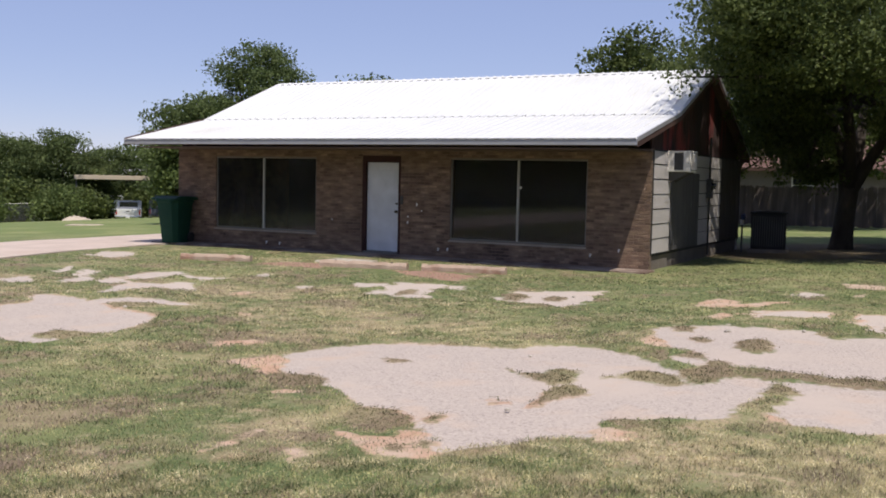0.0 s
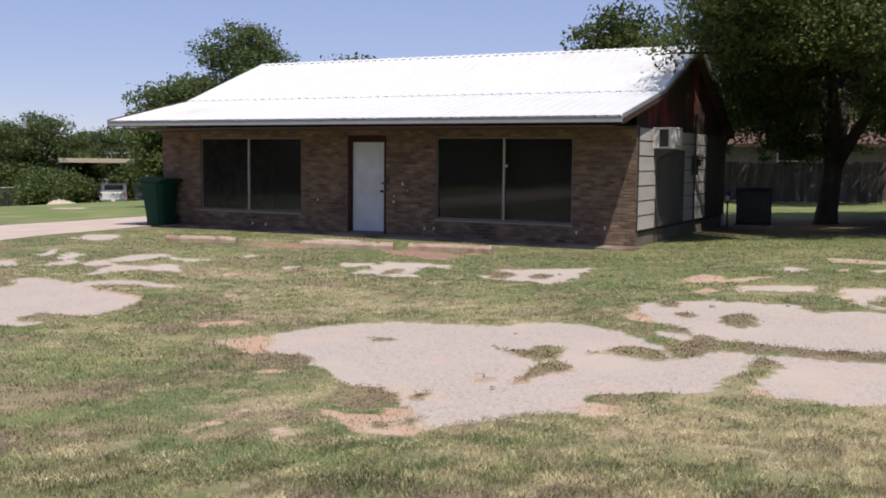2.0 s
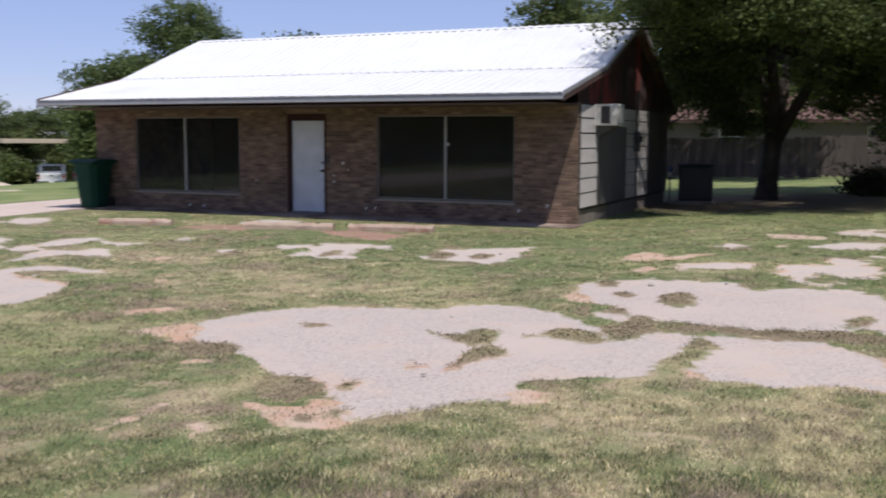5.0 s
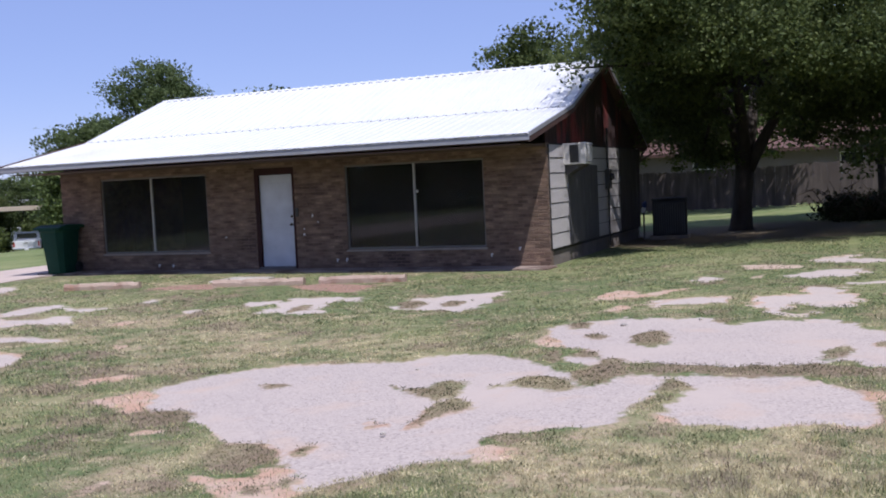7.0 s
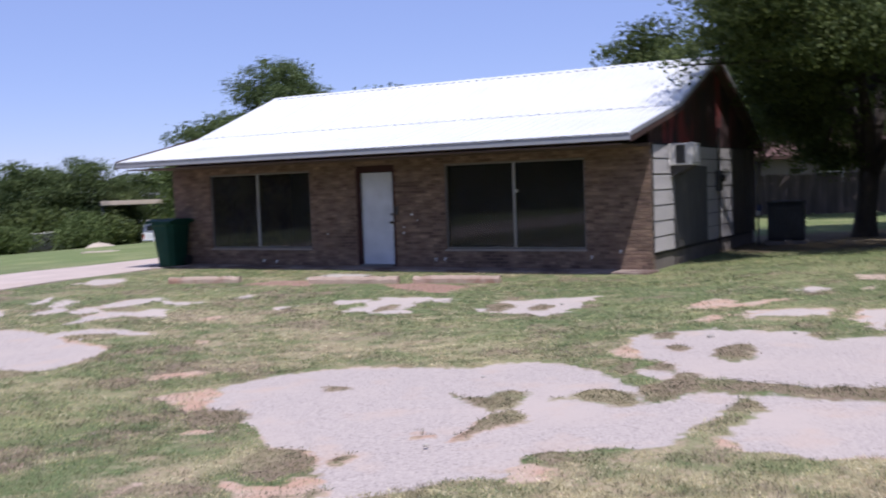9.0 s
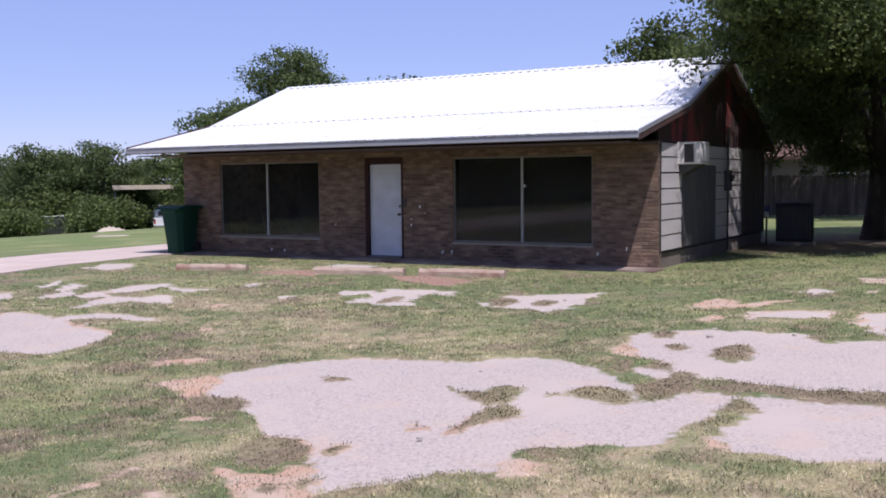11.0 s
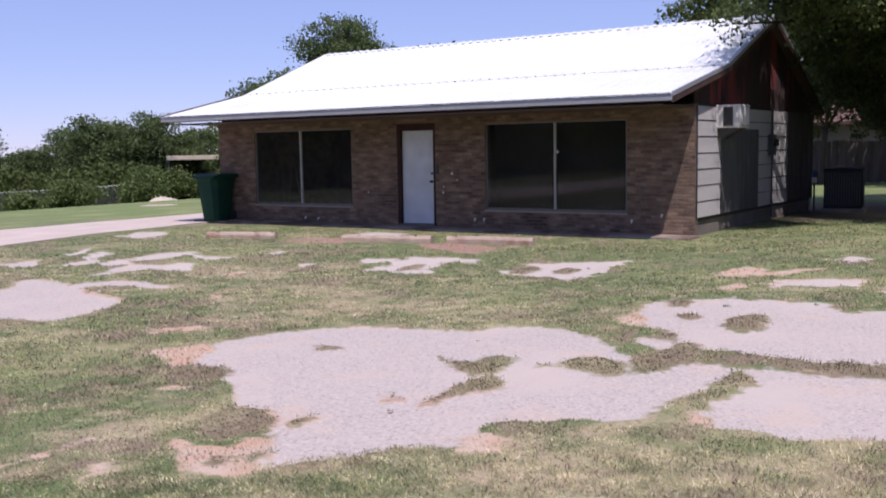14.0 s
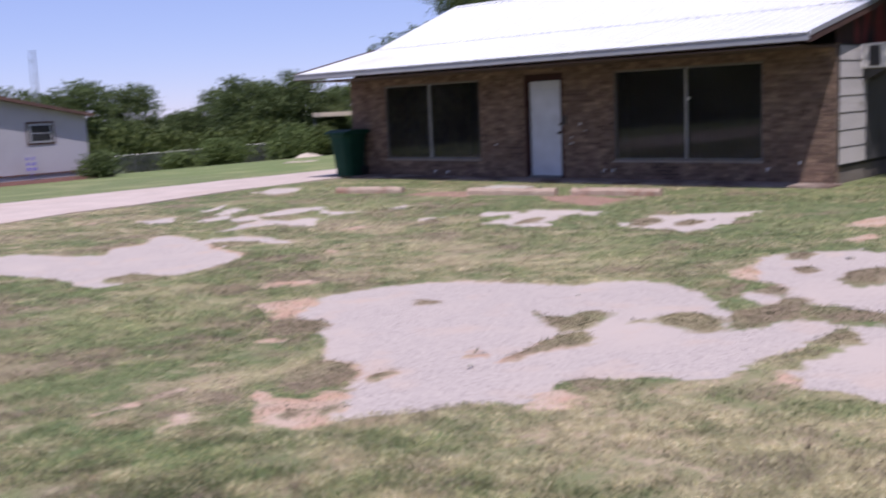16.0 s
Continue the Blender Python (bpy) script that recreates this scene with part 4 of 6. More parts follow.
roof = part("roof", Shape().prism([(EAVE[0], EAVE[1] - 0.03), (BREAK[0], BREAK[1] - 0.03), (RIDGE[0], RIDGE[1] - 0.03), (REAR[0], REAR[1] - 0.03),
                                   (REAR[0], REAR[1] - 0.07), (RIDGE[0], RIDGE[1] - 0.08), (BREAK[0], BREAK[1] - 0.08), (EAVE[0], EAVE[1] - 0.07)],
                                  0, RX0 + 0.02, RX1 - 0.02), M_SOFFIT, house, "white ribbed metal roof on brown decking")
for a, b, lift in ((EAVE, BREAK, 0.0), (BREAK, RIDGE, 0.03), (REAR, RIDGE, 0.0)):
    a2, b2 = Vector(a), Vector(b)
    d = (b2 - a2).normalized()
    a2, b2 = a2 - d * (0.14 if lift else 0.05), b2 + d * 0.02
    me = sheet(a2, b2, PITCH * 4, lift)
    for i in range(14):
        ob = new("roof_panel", me)
        ob.parent = roof
        ob.location = (RX0 + i * PITCH * 4, 0, (i % 2) * 0.0012)
d0 = (Vector(RIDGE) - Vector(BREAK)).normalized()
q0 = Vector(BREAK) - d0 * 0.115
# dark strips that stand in for the shaded gaps under the sheets
lap = Shape().box(RX0 + 0.02, q0.x, q0.y - 0.03, RX1 - 0.02, q0.x + 0.03, q0.y + 0.027)
under = Shape().box(RX0 + 0.05, RIDGE[0] - 0.15, RIDGE[1] - 0.08, RX1 - 0.05, RIDGE[0] - 0.13, RIDGE[1] - 0.03)
for i in range(int((RX1 - RX0) / PITCH)):
    o = RX0 + i * PITCH + 0.135
    lap.box(o, q0.x - 0.034, q0.y - 0.03, o + 0.09, q0.x + 0.01, q0.y + 0.034)      # dark blocks for the shaded hollows of the rib ends
    under.box(o + 0.095, RIDGE[0] - 0.185, RIDGE[1] - 0.085, o + 0.205, RIDGE[0] - 0.14, RIDGE[1] - 0.024)
part("ridge_closure", under, M_GRILLE, roof, "dark strip standing in for shade under the ridge cap")
part("closure_strip", lap, M_GRILLE, roof, "dark strip standing in for shade under the sheet edge")
part("eave_closure", Shape().box(RX0 + 0.02, EAVE[0] - 0.028, EAVE[1] - 0.012, RX1 - 0.02, EAVE[0] + 0.02, EAVE[1] + 0.006), M_GRILLE, roof, "dark strip standing in for shade under the sheet edge")
# ridge cap, painted shade strip at the break, eave trim, rake trims
s = Shape()
for sgn, q in ((-1, 0.38), (1, 0.47)):
    s.add([(RX0, RIDGE[0], RIDGE[1] + 0.035), (RX1, RIDGE[0], RIDGE[1] + 0.035),
           (RX1, RIDGE[0] + sgn * 0.17, RIDGE[1] + 0.035 - 0.17 * q), (RX0, RIDGE[0] + sgn * 0.17, RIDGE[1] + 0.035 - 0.17 * q),
           (RX0, RIDGE[0], RIDGE[1] + 0.025), (RX1, RIDGE[0], RIDGE[1] + 0.025),
           (RX1, RIDGE[0] + sgn * 0.17, RIDGE[1] + 0.02 - 0.17 * q), (RX0, RIDGE[0] + sgn * 0.17, RIDGE[1] + 0.02 - 0.17 * q)],
          [(0, 1, 2, 3), (4, 7, 6, 5), (2, 6, 7, 3), (0, 3, 7, 4), (1, 5, 6, 2)])
part("ridge_cap", s, M_ROOF, roof)
part("eave_trim", Shape().box(RX0, EAVE[0] - 0.03, EAVE[1] - 0.125, RX1, EAVE[0] - 0.005, EAVE[1] - 0.012, 0.004), M_TRIM, roof, "pale grey metal eave trim")
part("fascia", Shape().box(RX0 + 0.01, EAVE[0] - 0.003, EAVE[1] - 0.14, RX1 - 0.01, EAVE[0] + 0.03, EAVE[1] - 0.04), M_RAKE, roof, "brown fascia board")
for x, nm, mt in ((RX1 - 0.012, "rake_trim", M_TRIM), (RX0 - 0.022, "rake_board", M_RAKE)):
    pts = [EAVE, BREAK, RIDGE, REAR]
    up = [(p[0], p[1] + 0.03) for p in pts]
    dn = [(p[0], p[1] - 0.05) for p in pts]
    part(nm, Shape().prism(up + dn[::-1], 0, x, x + 0.03), mt, roof)
    dn2 = [(p[0], p[1] - 0.16) for p in pts]
    part("barge_board", Shape().prism([(p[0], p[1] - 0.045) for p in pts] + dn2[::-1], 0, x - 0.006, x + 0.022), M_RAKE, roof, "dark brown barge board")
part("soffit", Shape().box(HX0 + 0.01, EAVE[0] + 0.03, 2.40, -0.03, 0.012, 2.425), M_SOFFIT, house, "brown boarded soffit")
part("rear_fascia", Shape().box(RX0 + 0.01, REAR[0] - 0.03, REAR[1] - 0.16, RX1 - 0.01, REAR[0], REAR[1] - 0.045), M_RAKE, roof)

# gables: weathered red vertical boards
def roof_z(y):
    p = [EAVE, BREAK, RIDGE, REAR]
    for a, b in zip(p, p[1:]):
        if a[0] <= y <= b[0]:
            return a[1] + (b[1] - a[1]) * (y - a[0]) / (b[0] - a[0])
    return REAR[1]


for gx, nm in ((-0.10, "east_gable"), (HX0 + 0.06, "west_gable")):
    prof = [(0.22, WT - 0.02), (HY1, WT - 0.02), (HY1, roof_z(HY1) - 0.085), (RIDGE[0], RIDGE[1] - 0.09), (BREAK[0], BREAK[1] - 0.09), (0.22, roof_z(0.22) - 0.085)]
    gable = part(nm, Shape().prism(prof, 0, gx - 0.05, gx), M_GAP, house, "weathered dark red boarded gable")
    y = -1.35
    while y < HY1 - 0.1:
        y1 = min(y + 0.245, HY1)
        lo = WT - 0.03 if y >= 0 else max(2.44, 2.44)
        ta, tb = roof_z(y) - 0.10, roof_z(y1) - 0.10
        if min(ta, tb) > lo + 0.03 and y >= 0:
            sx = gx if gx > -1 else gx - 0.05
            k = 0.024 + random.uniform(-0.003, 0.003)
            part("board", Shape().prism([(y + 0.004, lo), (y1 - 0.004, lo), (y1 - 0.004, tb), (y + 0.004, ta)], 0, gx - 0.06 if gx < -1 else gx, gx + k if gx > -1 else gx - 0.085), M_GABLE, gable)
        y += 0.25
# siding boards of the east wall
zs = [0.355 + i * 0.302 for i in range(8)]
for i, (za, zb) in enumerate(zip(zs, zs[1:])):
    y, cuts = 0.13, ([3.4], [2.2, 5.1], [4.3])[i % 3] + [6.15]
    for y1 in cuts:
        h = min(zb, WT - 0.032)
        s = Shape().prism([(-0.034, za + 0.012), (-0.002, za + 0.012), (-0.013, h - 0.006), (-0.034, h - 0.006)], 1, y + 0.004, y1 - 0.004)
        sag = random.uniform(-0.004, 0.004)
        ob = part("siding_board", s, M_SIDING, east)
        ob.location.z = sag
        y = y1
part("corner_strip", Shape().box(-0.036, 0.102, 0.33, 0.006, 0.128, WT - 0.03), M_GAP, east, "dark corner strip")


# upright boards coloured dark to carry the tree's shade on the wall
y = 6.16
while y < HY1 - 0.1:
    y1 = min(y + random.uniform(0.24, 0.33), HY1 - 0.005)
    part("weathered_board", Shape().prism([(y + 0.003, 0.36 + random.uniform(-0.05, 0.03)), (y1 - 0.003, 0.36 + random.uniform(-0.05, 0.03)), (y1 - 0.003, WT - 0.035), (y + 0.003, WT - 0.035)],
                                          0, -0.034, -0.008 + random.uniform(-0.004, 0.004)), M_BOARD, east, "weathered upright board, darkened for tree shade")
    y = y1
for ya, yb in ((1.42, 2.62), (2.628, 3.82)):
    part("plywood_sheet", Shape().box(-0.006, ya, 0.37, 0.016, yb, 2.02, 0.003), M_PLY, east, "dark weathered plywood covering")


# windows and door
def picture_window(x0, x1, z0, z1, xm, label):
    w = part("window", Shape().box(x0, 0.03, z0, x1, 0.09, z0 + 0.035, 0.004).box(x0, 0.03, z1 - 0.035, x1, 0.09, z1, 0.004)
             .box(x0, 0.032, z0 + 0.035, x0 + 0.032, 0.088, z1 - 0.035).box(x1 - 0.032, 0.032, z0 + 0.035, x1, 0.088, z1 - 0.035), M_ALU, house, label)
    part("mullion", Shape().box(xm - 0.022, 0.022, z0 + 0.03, xm + 0.022, 0.094, z1 - 0.03, 0.004), M_MULL, w, "pale mullion")
    for a, b in ((x0 + 0.03, xm - 0.02), (xm + 0.02, x1 - 0.03)):
        p = part("pane", Shape().box(a, 0.058, z0 + 0.033, b, 0.064, z1 - 0.033), M_GLASS, w, "dark reflecting glass")
        p.visible_shadow = False
    part("sill", Shape().prism([(-0.03, z0 - 0.045), (0.03, z0 - 0.05), (0.03, z0 - 0.002), (-0.03, z0 - 0.02)], 0, x0 - 0.02, x1 + 0.02), M_SILL, w, "pale worn sill")
    return w


picture_window(*OPEN[0][:2], *OPEN[0][2:], -9.68, "dark picture window in thin aluminium frame")
wr = picture_window(*OPEN[2][:2], *OPEN[2][2:], -2.90, "wide dark picture window in thin aluminium frame")
part("latch", Shape().box(-2.86, 0.012, 1.60, -2.81, 0.03, 1.66, 0.004), M_PVC, wr, "small pale latch")
door = part("door", Shape().box(-6.72, 0.09, 0.10, -5.855, 0.135, 2.13, 0.004), M_DOOR, house, "plain white front door")
part("door_frame", Shape().box(-6.81, 0.02, 0.055, -6.725, 0.17, 2.285, 0.004).box(-5.85, 0.02, 0.055, -5.78, 0.17, 2.285, 0.004).box(-6.725, 0.02, 2.14, -5.85, 0.17, 2.285, 0.004),
     M_DFRAME, house, "dark maroon door frame")
part("threshold", Shape().box(-6.74, -0.05, 0.05, -5.84, 0.13, 0.095, 0.006), M_ALU, house)
part("knob", Shape().tube([(-5.925, 0.095, 1.02), (-5.925, 0.06, 1.02), (-5.925, 0.04, 1.02), (-5.925, 0.01, 1.02)], [0.03, 0.014, 0.032, 0.022], 12), M_BRASS, door, smooth=True)
part("deadbolt", Shape().tube([(-5.925, 0.095, 1.20), (-5.925, 0.07, 1.20)], [0.03, 0.026], 12), M_BRASS, door)
part("door_panel", Shape().box(-6.60, 0.086, 0.30, -5.98, 0.092, 0.95, 0.003).box(-6.60, 0.086, 1.1, -5.98, 0.092, 1.95, 0.003), M_DOOR, door)
part("mailbox", Shape().box(-5.765, -0.035, 1.19, -5.695, 0.0, 1.38, 0.006), M_GRILLE, house, "small dark letter box")
for x, z in ((-4.76, 0.24), (-4.53, 0.25), (-1.22, 0.30), (-0.62, 0.42), (-9.52, 0.17), (-9.12, 0.16)):
    p = part("pipe_stub", Shape().tube([(x, 0.012, z), (x, -0.06, z)], [0.014, 0.014], 8).tube([(x, -0.055, z + 0.02), (x, -0.055, z - 0.05)], [0.016, 0.012], 8), M_PVC, house, "short pale pipe stub")

for x, z, q in ((-5.35, 1.20, 0.034), (-5.57, 0.92, 0.026), (-5.58, 0.79, 0.034), (-7.63, 0.78, 0.026), (-5.22, 1.06, 0.02)):      # dabs of pale filler on the bricks
    part("filler_dab", Shape().add([(x + q * math.cos(k) * (0.6 + 0.3 * math.sin(k * 3 + x * 9)), y, z + q * math.sin(k) * (0.9 + 0.3 * math.cos(k * 2 + z * 7))) for y in (-0.007, 0.004) for k in (0.0, 0.9, 1.8, 2.7, 3.6, 4.5, 5.4)],
                                  [tuple(range(7)), tuple(range(7, 14))[::-1]] + [(k, (k + 1) % 7, 7 + (k + 1) % 7, 7 + k) for k in range(7)]), M_PVC, front, "pale dab of filler")

# window air conditioner on the east wall
ac = thing("air_conditioner", "beige window air conditioner on wall bracket", "air conditioner", (0, 1.18, 2.03))
part("casing", Shape().box(-0.03, 0, 0, 0.46, 0.56, 0.44, 0.012), M_ACBODY, ac)
g = part("side_grille", Shape().box(0.12, -0.006, 0.04, 0.31, 0.004, 0.40), M_GRILLE, ac, "dark louvred vent")
for i in range(9):
    part("slat", Shape().box(0.13, -0.014, 0.06 + i * 0.038, 0.30, -0.005, 0.072 + i * 0.038), M_COND, g)
g = part("rear_grille", Shape().box(0.456, 0.05, 0.04, 0.464, 0.51, 0.40), M_GRILLE, ac)
for i in range(12):
    part("slat", Shape().box(0.463, 0.06 + i * 0.037, 0.05, 0.471, 0.072 + i * 0.037, 0.39), M_ACBODY, g)
for y in (0.06, 0.48):
    part("bracket", Shape().prism([(0.0, -0.22), (0.03, -0.22), (0.40, -0.02), (0.40, 0.0), (0.0, 0.0)], 1, y, y + 0.025), M_GRILLE, ac)
# electric meter and conduit
meter = thing("electric_meter", "grey electric meter box with conduit on siding", "meter", (0, 4.7, 0))
part("box", Shape().box(-0.004, -0.13, 1.45, 0.11, 0.13, 1.92, 0.01), M_PIPE, meter)
part("dial", Shape().tube([(0.10, 0, 1.74), (0.19, 0, 1.74)], [0.085, 0.075], 16), M_CARGLASS, meter)
part("conduit", Shape().tube([(0.05, 0, 1.92), (0.05, 0, 2.9)], [0.025, 0.025], 10), M_PIPE, meter)
part("lower_conduit", Shape().tube([(0.05, 0, 1.45), (0.05, 0, 0.1)], [0.02, 0.02], 10), M_PIPE, meter)


# things inside, seen dimly through the glass
def stepladder(at, turn):
    t = thing("stepladder", "old wooden stepladder standing open indoors", "ladder", at, turn)
    for x in (-0.25, 0.25):
        part("rail", Shape().tube([(x, -0.45, 0), (x * 0.7, 0, 1.5)], [0.025, 0.022], 6), M_WOOD, t)
        part("back_leg", Shape().tube([(x, 0.5, 0), (x * 0.7, 0.02, 1.48)], [0.02, 0.02], 6), M_WOOD, t)
    for i in range(5):
        k = (i + 0.7) / 5.4
        part("tread", Shape().box(-0.25 + 0.075 * k, -0.45 + 0.45 * k - 0.04, 1.5 * k, 0.25 - 0.075 * k, -0.45 + 0.45 * k + 0.05, 1.5 * k + 0.022), M_WOOD, t)
    part("cap", Shape().box(-0.2, -0.08, 1.49, 0.2, 0.08, 1.52, 0.004), M_WOOD, t)


stepladder((-11.6, 1.6, 0.06), 70)


# ---- wheeled bin ----
def wheeled_bin(at, turn):
    t = thing("wheeled_bin", "dark green plastic wheeled rubbish bin, lid closed", "bin", at, turn)
    s = Shape()
    rings = [(0.0, 0.27, 0.29), (0.25, 0.285, 0.32), (0.98, 0.345, 0.42), (1.02, 0.37, 0.45), (1.06, 0.37, 0.45)]
    v, f = [], []
    for z, rx, ry in rings:
        for k in range(16):
            a = 2 * math.pi * (k + 0.5) / 16
            c, q = math.cos(a), math.sin(a)
            m = max(abs(c), abs(q)) ** 0.8
            v.append((c / m * rx, q / m * ry, z))
    for i in range(len(rings) - 1):
        for k in range(16):
            f.append((i * 16 + k, i * 16 + (k + 1) % 16, (i + 1) * 16 + (k + 1) % 16, (i + 1) * 16 + k))
    f += [tuple(range(16))[::-1], tuple(range(64, 80))]
    part("body", s.add(v, f), M_BIN, t)
    part("lid", Shape().prism([(-0.46, 1.062), (0.48, 1.062), (0.48, 1.09), (0.34, 1.15), (-0.2, 1.16), (-0.46, 1.10)], 0, -0.385, 0.385), M_BIN, t, "closed green lid")
    part("handle", Shape().tube([(-0.25, 0.46, 1.04), (0.25, 0.46, 1.04)], [0.018, 0.018], 8), M_BIN, t)
    for x in (-0.27, 0.27):
        part("wheel", Shape().tube([(x - 0.025, 0.26, 0.125), (x + 0.025, 0.26, 0.125)], [0.125, 0.125], 18), M_BLACK, t)
    part("axle", Shape().tube([(-0.26, 0.26, 0.125), (0.26, 0.26, 0.125)], [0.012, 0.012], 8), M_PIPE, t)
    return t


wheeled_bin((-12.12, -0.42, 0.056), 2)


# ---- condenser ----
cond = thing("condenser_unit", "dark steel air conditioning condenser behind the house", "condenser", (0.95, 7.65, 0.075), 8)
part("pad", Shape().box(-0.5, -0.5, -0.12, 0.5, 0.5, 0.07, 0.01), M_FOUND, cond, "concrete pad")
part("cabinet", Shape().box(-0.43, -0.43, 0.07, 0.43, 0.43, 0.98, 0.02), M_COND, cond)
for i in range(14):
    part("louvre", Shape().box(-0.39 + i * 0.0575, -0.445, 0.14, -0.365 + i * 0.0575, -0.428, 0.92), M_GRILLE, cond)
part("top", Shape().box(-0.46, -0.46, 0.98, 0.46, 0.46, 1.02, 0.012), M_COND, cond)
part("fan_guard", Shape().tube([(0, 0, 1.02), (0, 0, 1.045)], [0.34, 0.30], 20), M_GRILLE, cond)
box = thing("disconnect_post", "pale electric box on a short post", "electric box", (0.33, 7.3, 0.03))
part("post", Shape().tube([(0, 0, 0), (0, 0, 0.85)], [0.025, 0.025], 8), M_GRILLE, box)
part("box", Shape().box(-0.05, -0.04, 0.72, 0.05, 0.04, 0.86, 0.008), M_ACBODY, box)
part("cap", Shape().tube([(0.02, -0.02, 0.86), (0.03, -0.03, 0.97), (0.06, -0.05, 1.0)], [0.05, 0.06, 0.03], 10), M_BLUE, box, "faded blue plastic cap")


# ---- trees ----
def leaf_cloud(lobes, count, size, seed, core=0.35):
    """Small folded leaves strewn through lobes (x, y, z, rx, ry, rz), thicker near their skins."""
    rs = np.random.RandomState(seed)
    vol = np.array([l[3] * l[4] * l[5] for l in lobes]) ** 0.75
    pick = rs.choice(len(lobes), count, p=vol / vol.sum())
    L = np.array(lobes)[pick]
    d = rs.normal(size=(count, 3))
    d /= np.linalg.norm(d, axis=1)[:, None]
    r = rs.uniform(core ** 3, 1, count) ** (1 / 3) * (1 + 0.13 * np.sin(d[:, 0] * 7 + pick) * np.sin(d[:, 1] * 6 + pick * 2) + 0.12 * np.sin(d[:, 2] * 8 + pick))
    c = L[:, :3] + d * r[:, None] * L[:, 3:6]
    # gather leaves to twigs
    per = 64
    twig = c[rs.randint(0, count, count // per + 1)][np.arange(count) // per]
    reach = rs.uniform(0.6, 1.4, count // per + 1)[np.arange(count) // per][:, None]
    c = twig + np.clip(rs.normal(size=(count, 3)), -1.6, 1.6) * size * reach * np.array([4.2, 4.2, 2.1])
    n = rs.normal(size=(count, 3)) + np.array([0, 0, 0.6])
    n /= np.linalg.norm(n, axis=1)[:, None]
    a = np.cross(n, rs.normal(size=(count, 3)))
    a /= np.linalg.norm(a, axis=1)[:, None]
    b = np.cross(n, a)
    s = (size * rs.uniform(0.6, 1.35, count))[:, None]
    v = np.empty((count, 4, 3), np.float32)
    v[:, 0], v[:, 2] = c - a * s, c + a * s
    v[:, 1], v[:, 3] = c + b * s * 0.55 + n * s * 0.2, c - b * s * 0.55 + n * s * 0.2
    return v


def leaf_mesh(name, v, mat):
    k = len(v)
    me = bpy.data.meshes.new(name)
    me.vertices.add(4 * k)
    me.vertices.foreach_set("co", v.ravel())
    me.loops.add(4 * k)
    me.loops.foreach_set("vertex_index", np.arange(4 * k, dtype=np.int32))
    me.polygons.add(k)
    me.polygons.foreach_set("loop_start", np.arange(0, 4 * k, 4, dtype=np.int32))
    me.update(calc_edges=True)
    me.materials.append(mat)
    return me


def tree(at, height, spread, trunk_r, trunk_h, count, size, seed, label, mat, lobe_n=14, low=0.25, group=""):
    """A tapered trunk, limbs that fork to the lobes of the crown, and the crown's leaves."""
    rs = random.Random(seed)
    t = thing("tree", label, "tree", at, 0, group)
    lean = Vector((rs.uniform(-0.1, 0.1), rs.uniform(-0.1, 0.1), 0)) * trunk_h
    top = Vector((0, 0, trunk_h)) + lean
    part("trunk", Shape().tube([(0, 0, -0.2), (0, 0, 0.12), lean * 0.35 + Vector((0, 0, trunk_h * 0.5)), top],
                               [trunk_r * 1.55, trunk_r * 1.15, trunk_r * 0.95, trunk_r * 0.8], 12), M_BARK, t, smooth=True)
    lobes = []
    for i in range(lobe_n):
        a = i * 2.4 + rs.uniform(-0.4, 0.4)
        k = (i + 0.5) / lobe_n
        rr = spread * (0.25 + 0.75 * math.sqrt(rs.random())) * math.sin(math.pi * (0.18 + 0.72 * k)) * 0.75
        z = height * (low + (1 - low) * k * 0.9)
        q = spread * rs.uniform(0.28, 0.46)
        lobes.append((rr * math.cos(a) + lean.x, rr * math.sin(a) + lean.y, z, q * rs.uniform(0.85, 1.25), q * rs.uniform(0.85, 1.25), min(q * rs.uniform(0.6, 0.85), (height - z) * 0.9 + 0.15)))
    for l in lobes[::2]:
        p = Vector(l[:3])
        mid = top.lerp(p, 0.5) + Vector((0, 0, -0.1 * spread * 0.3))
        part("limb", Shape().tube([top - Vector((0, 0, 0.1)), mid, p], [trunk_r * 0.5, trunk_r * 0.3, trunk_r * 0.08], 6), M_BARK, t, smooth=True)
    ob = new("crown", leaf_mesh("crown", leaf_cloud(lobes, count, size, seed), mat))
    ob.parent = t
    return t


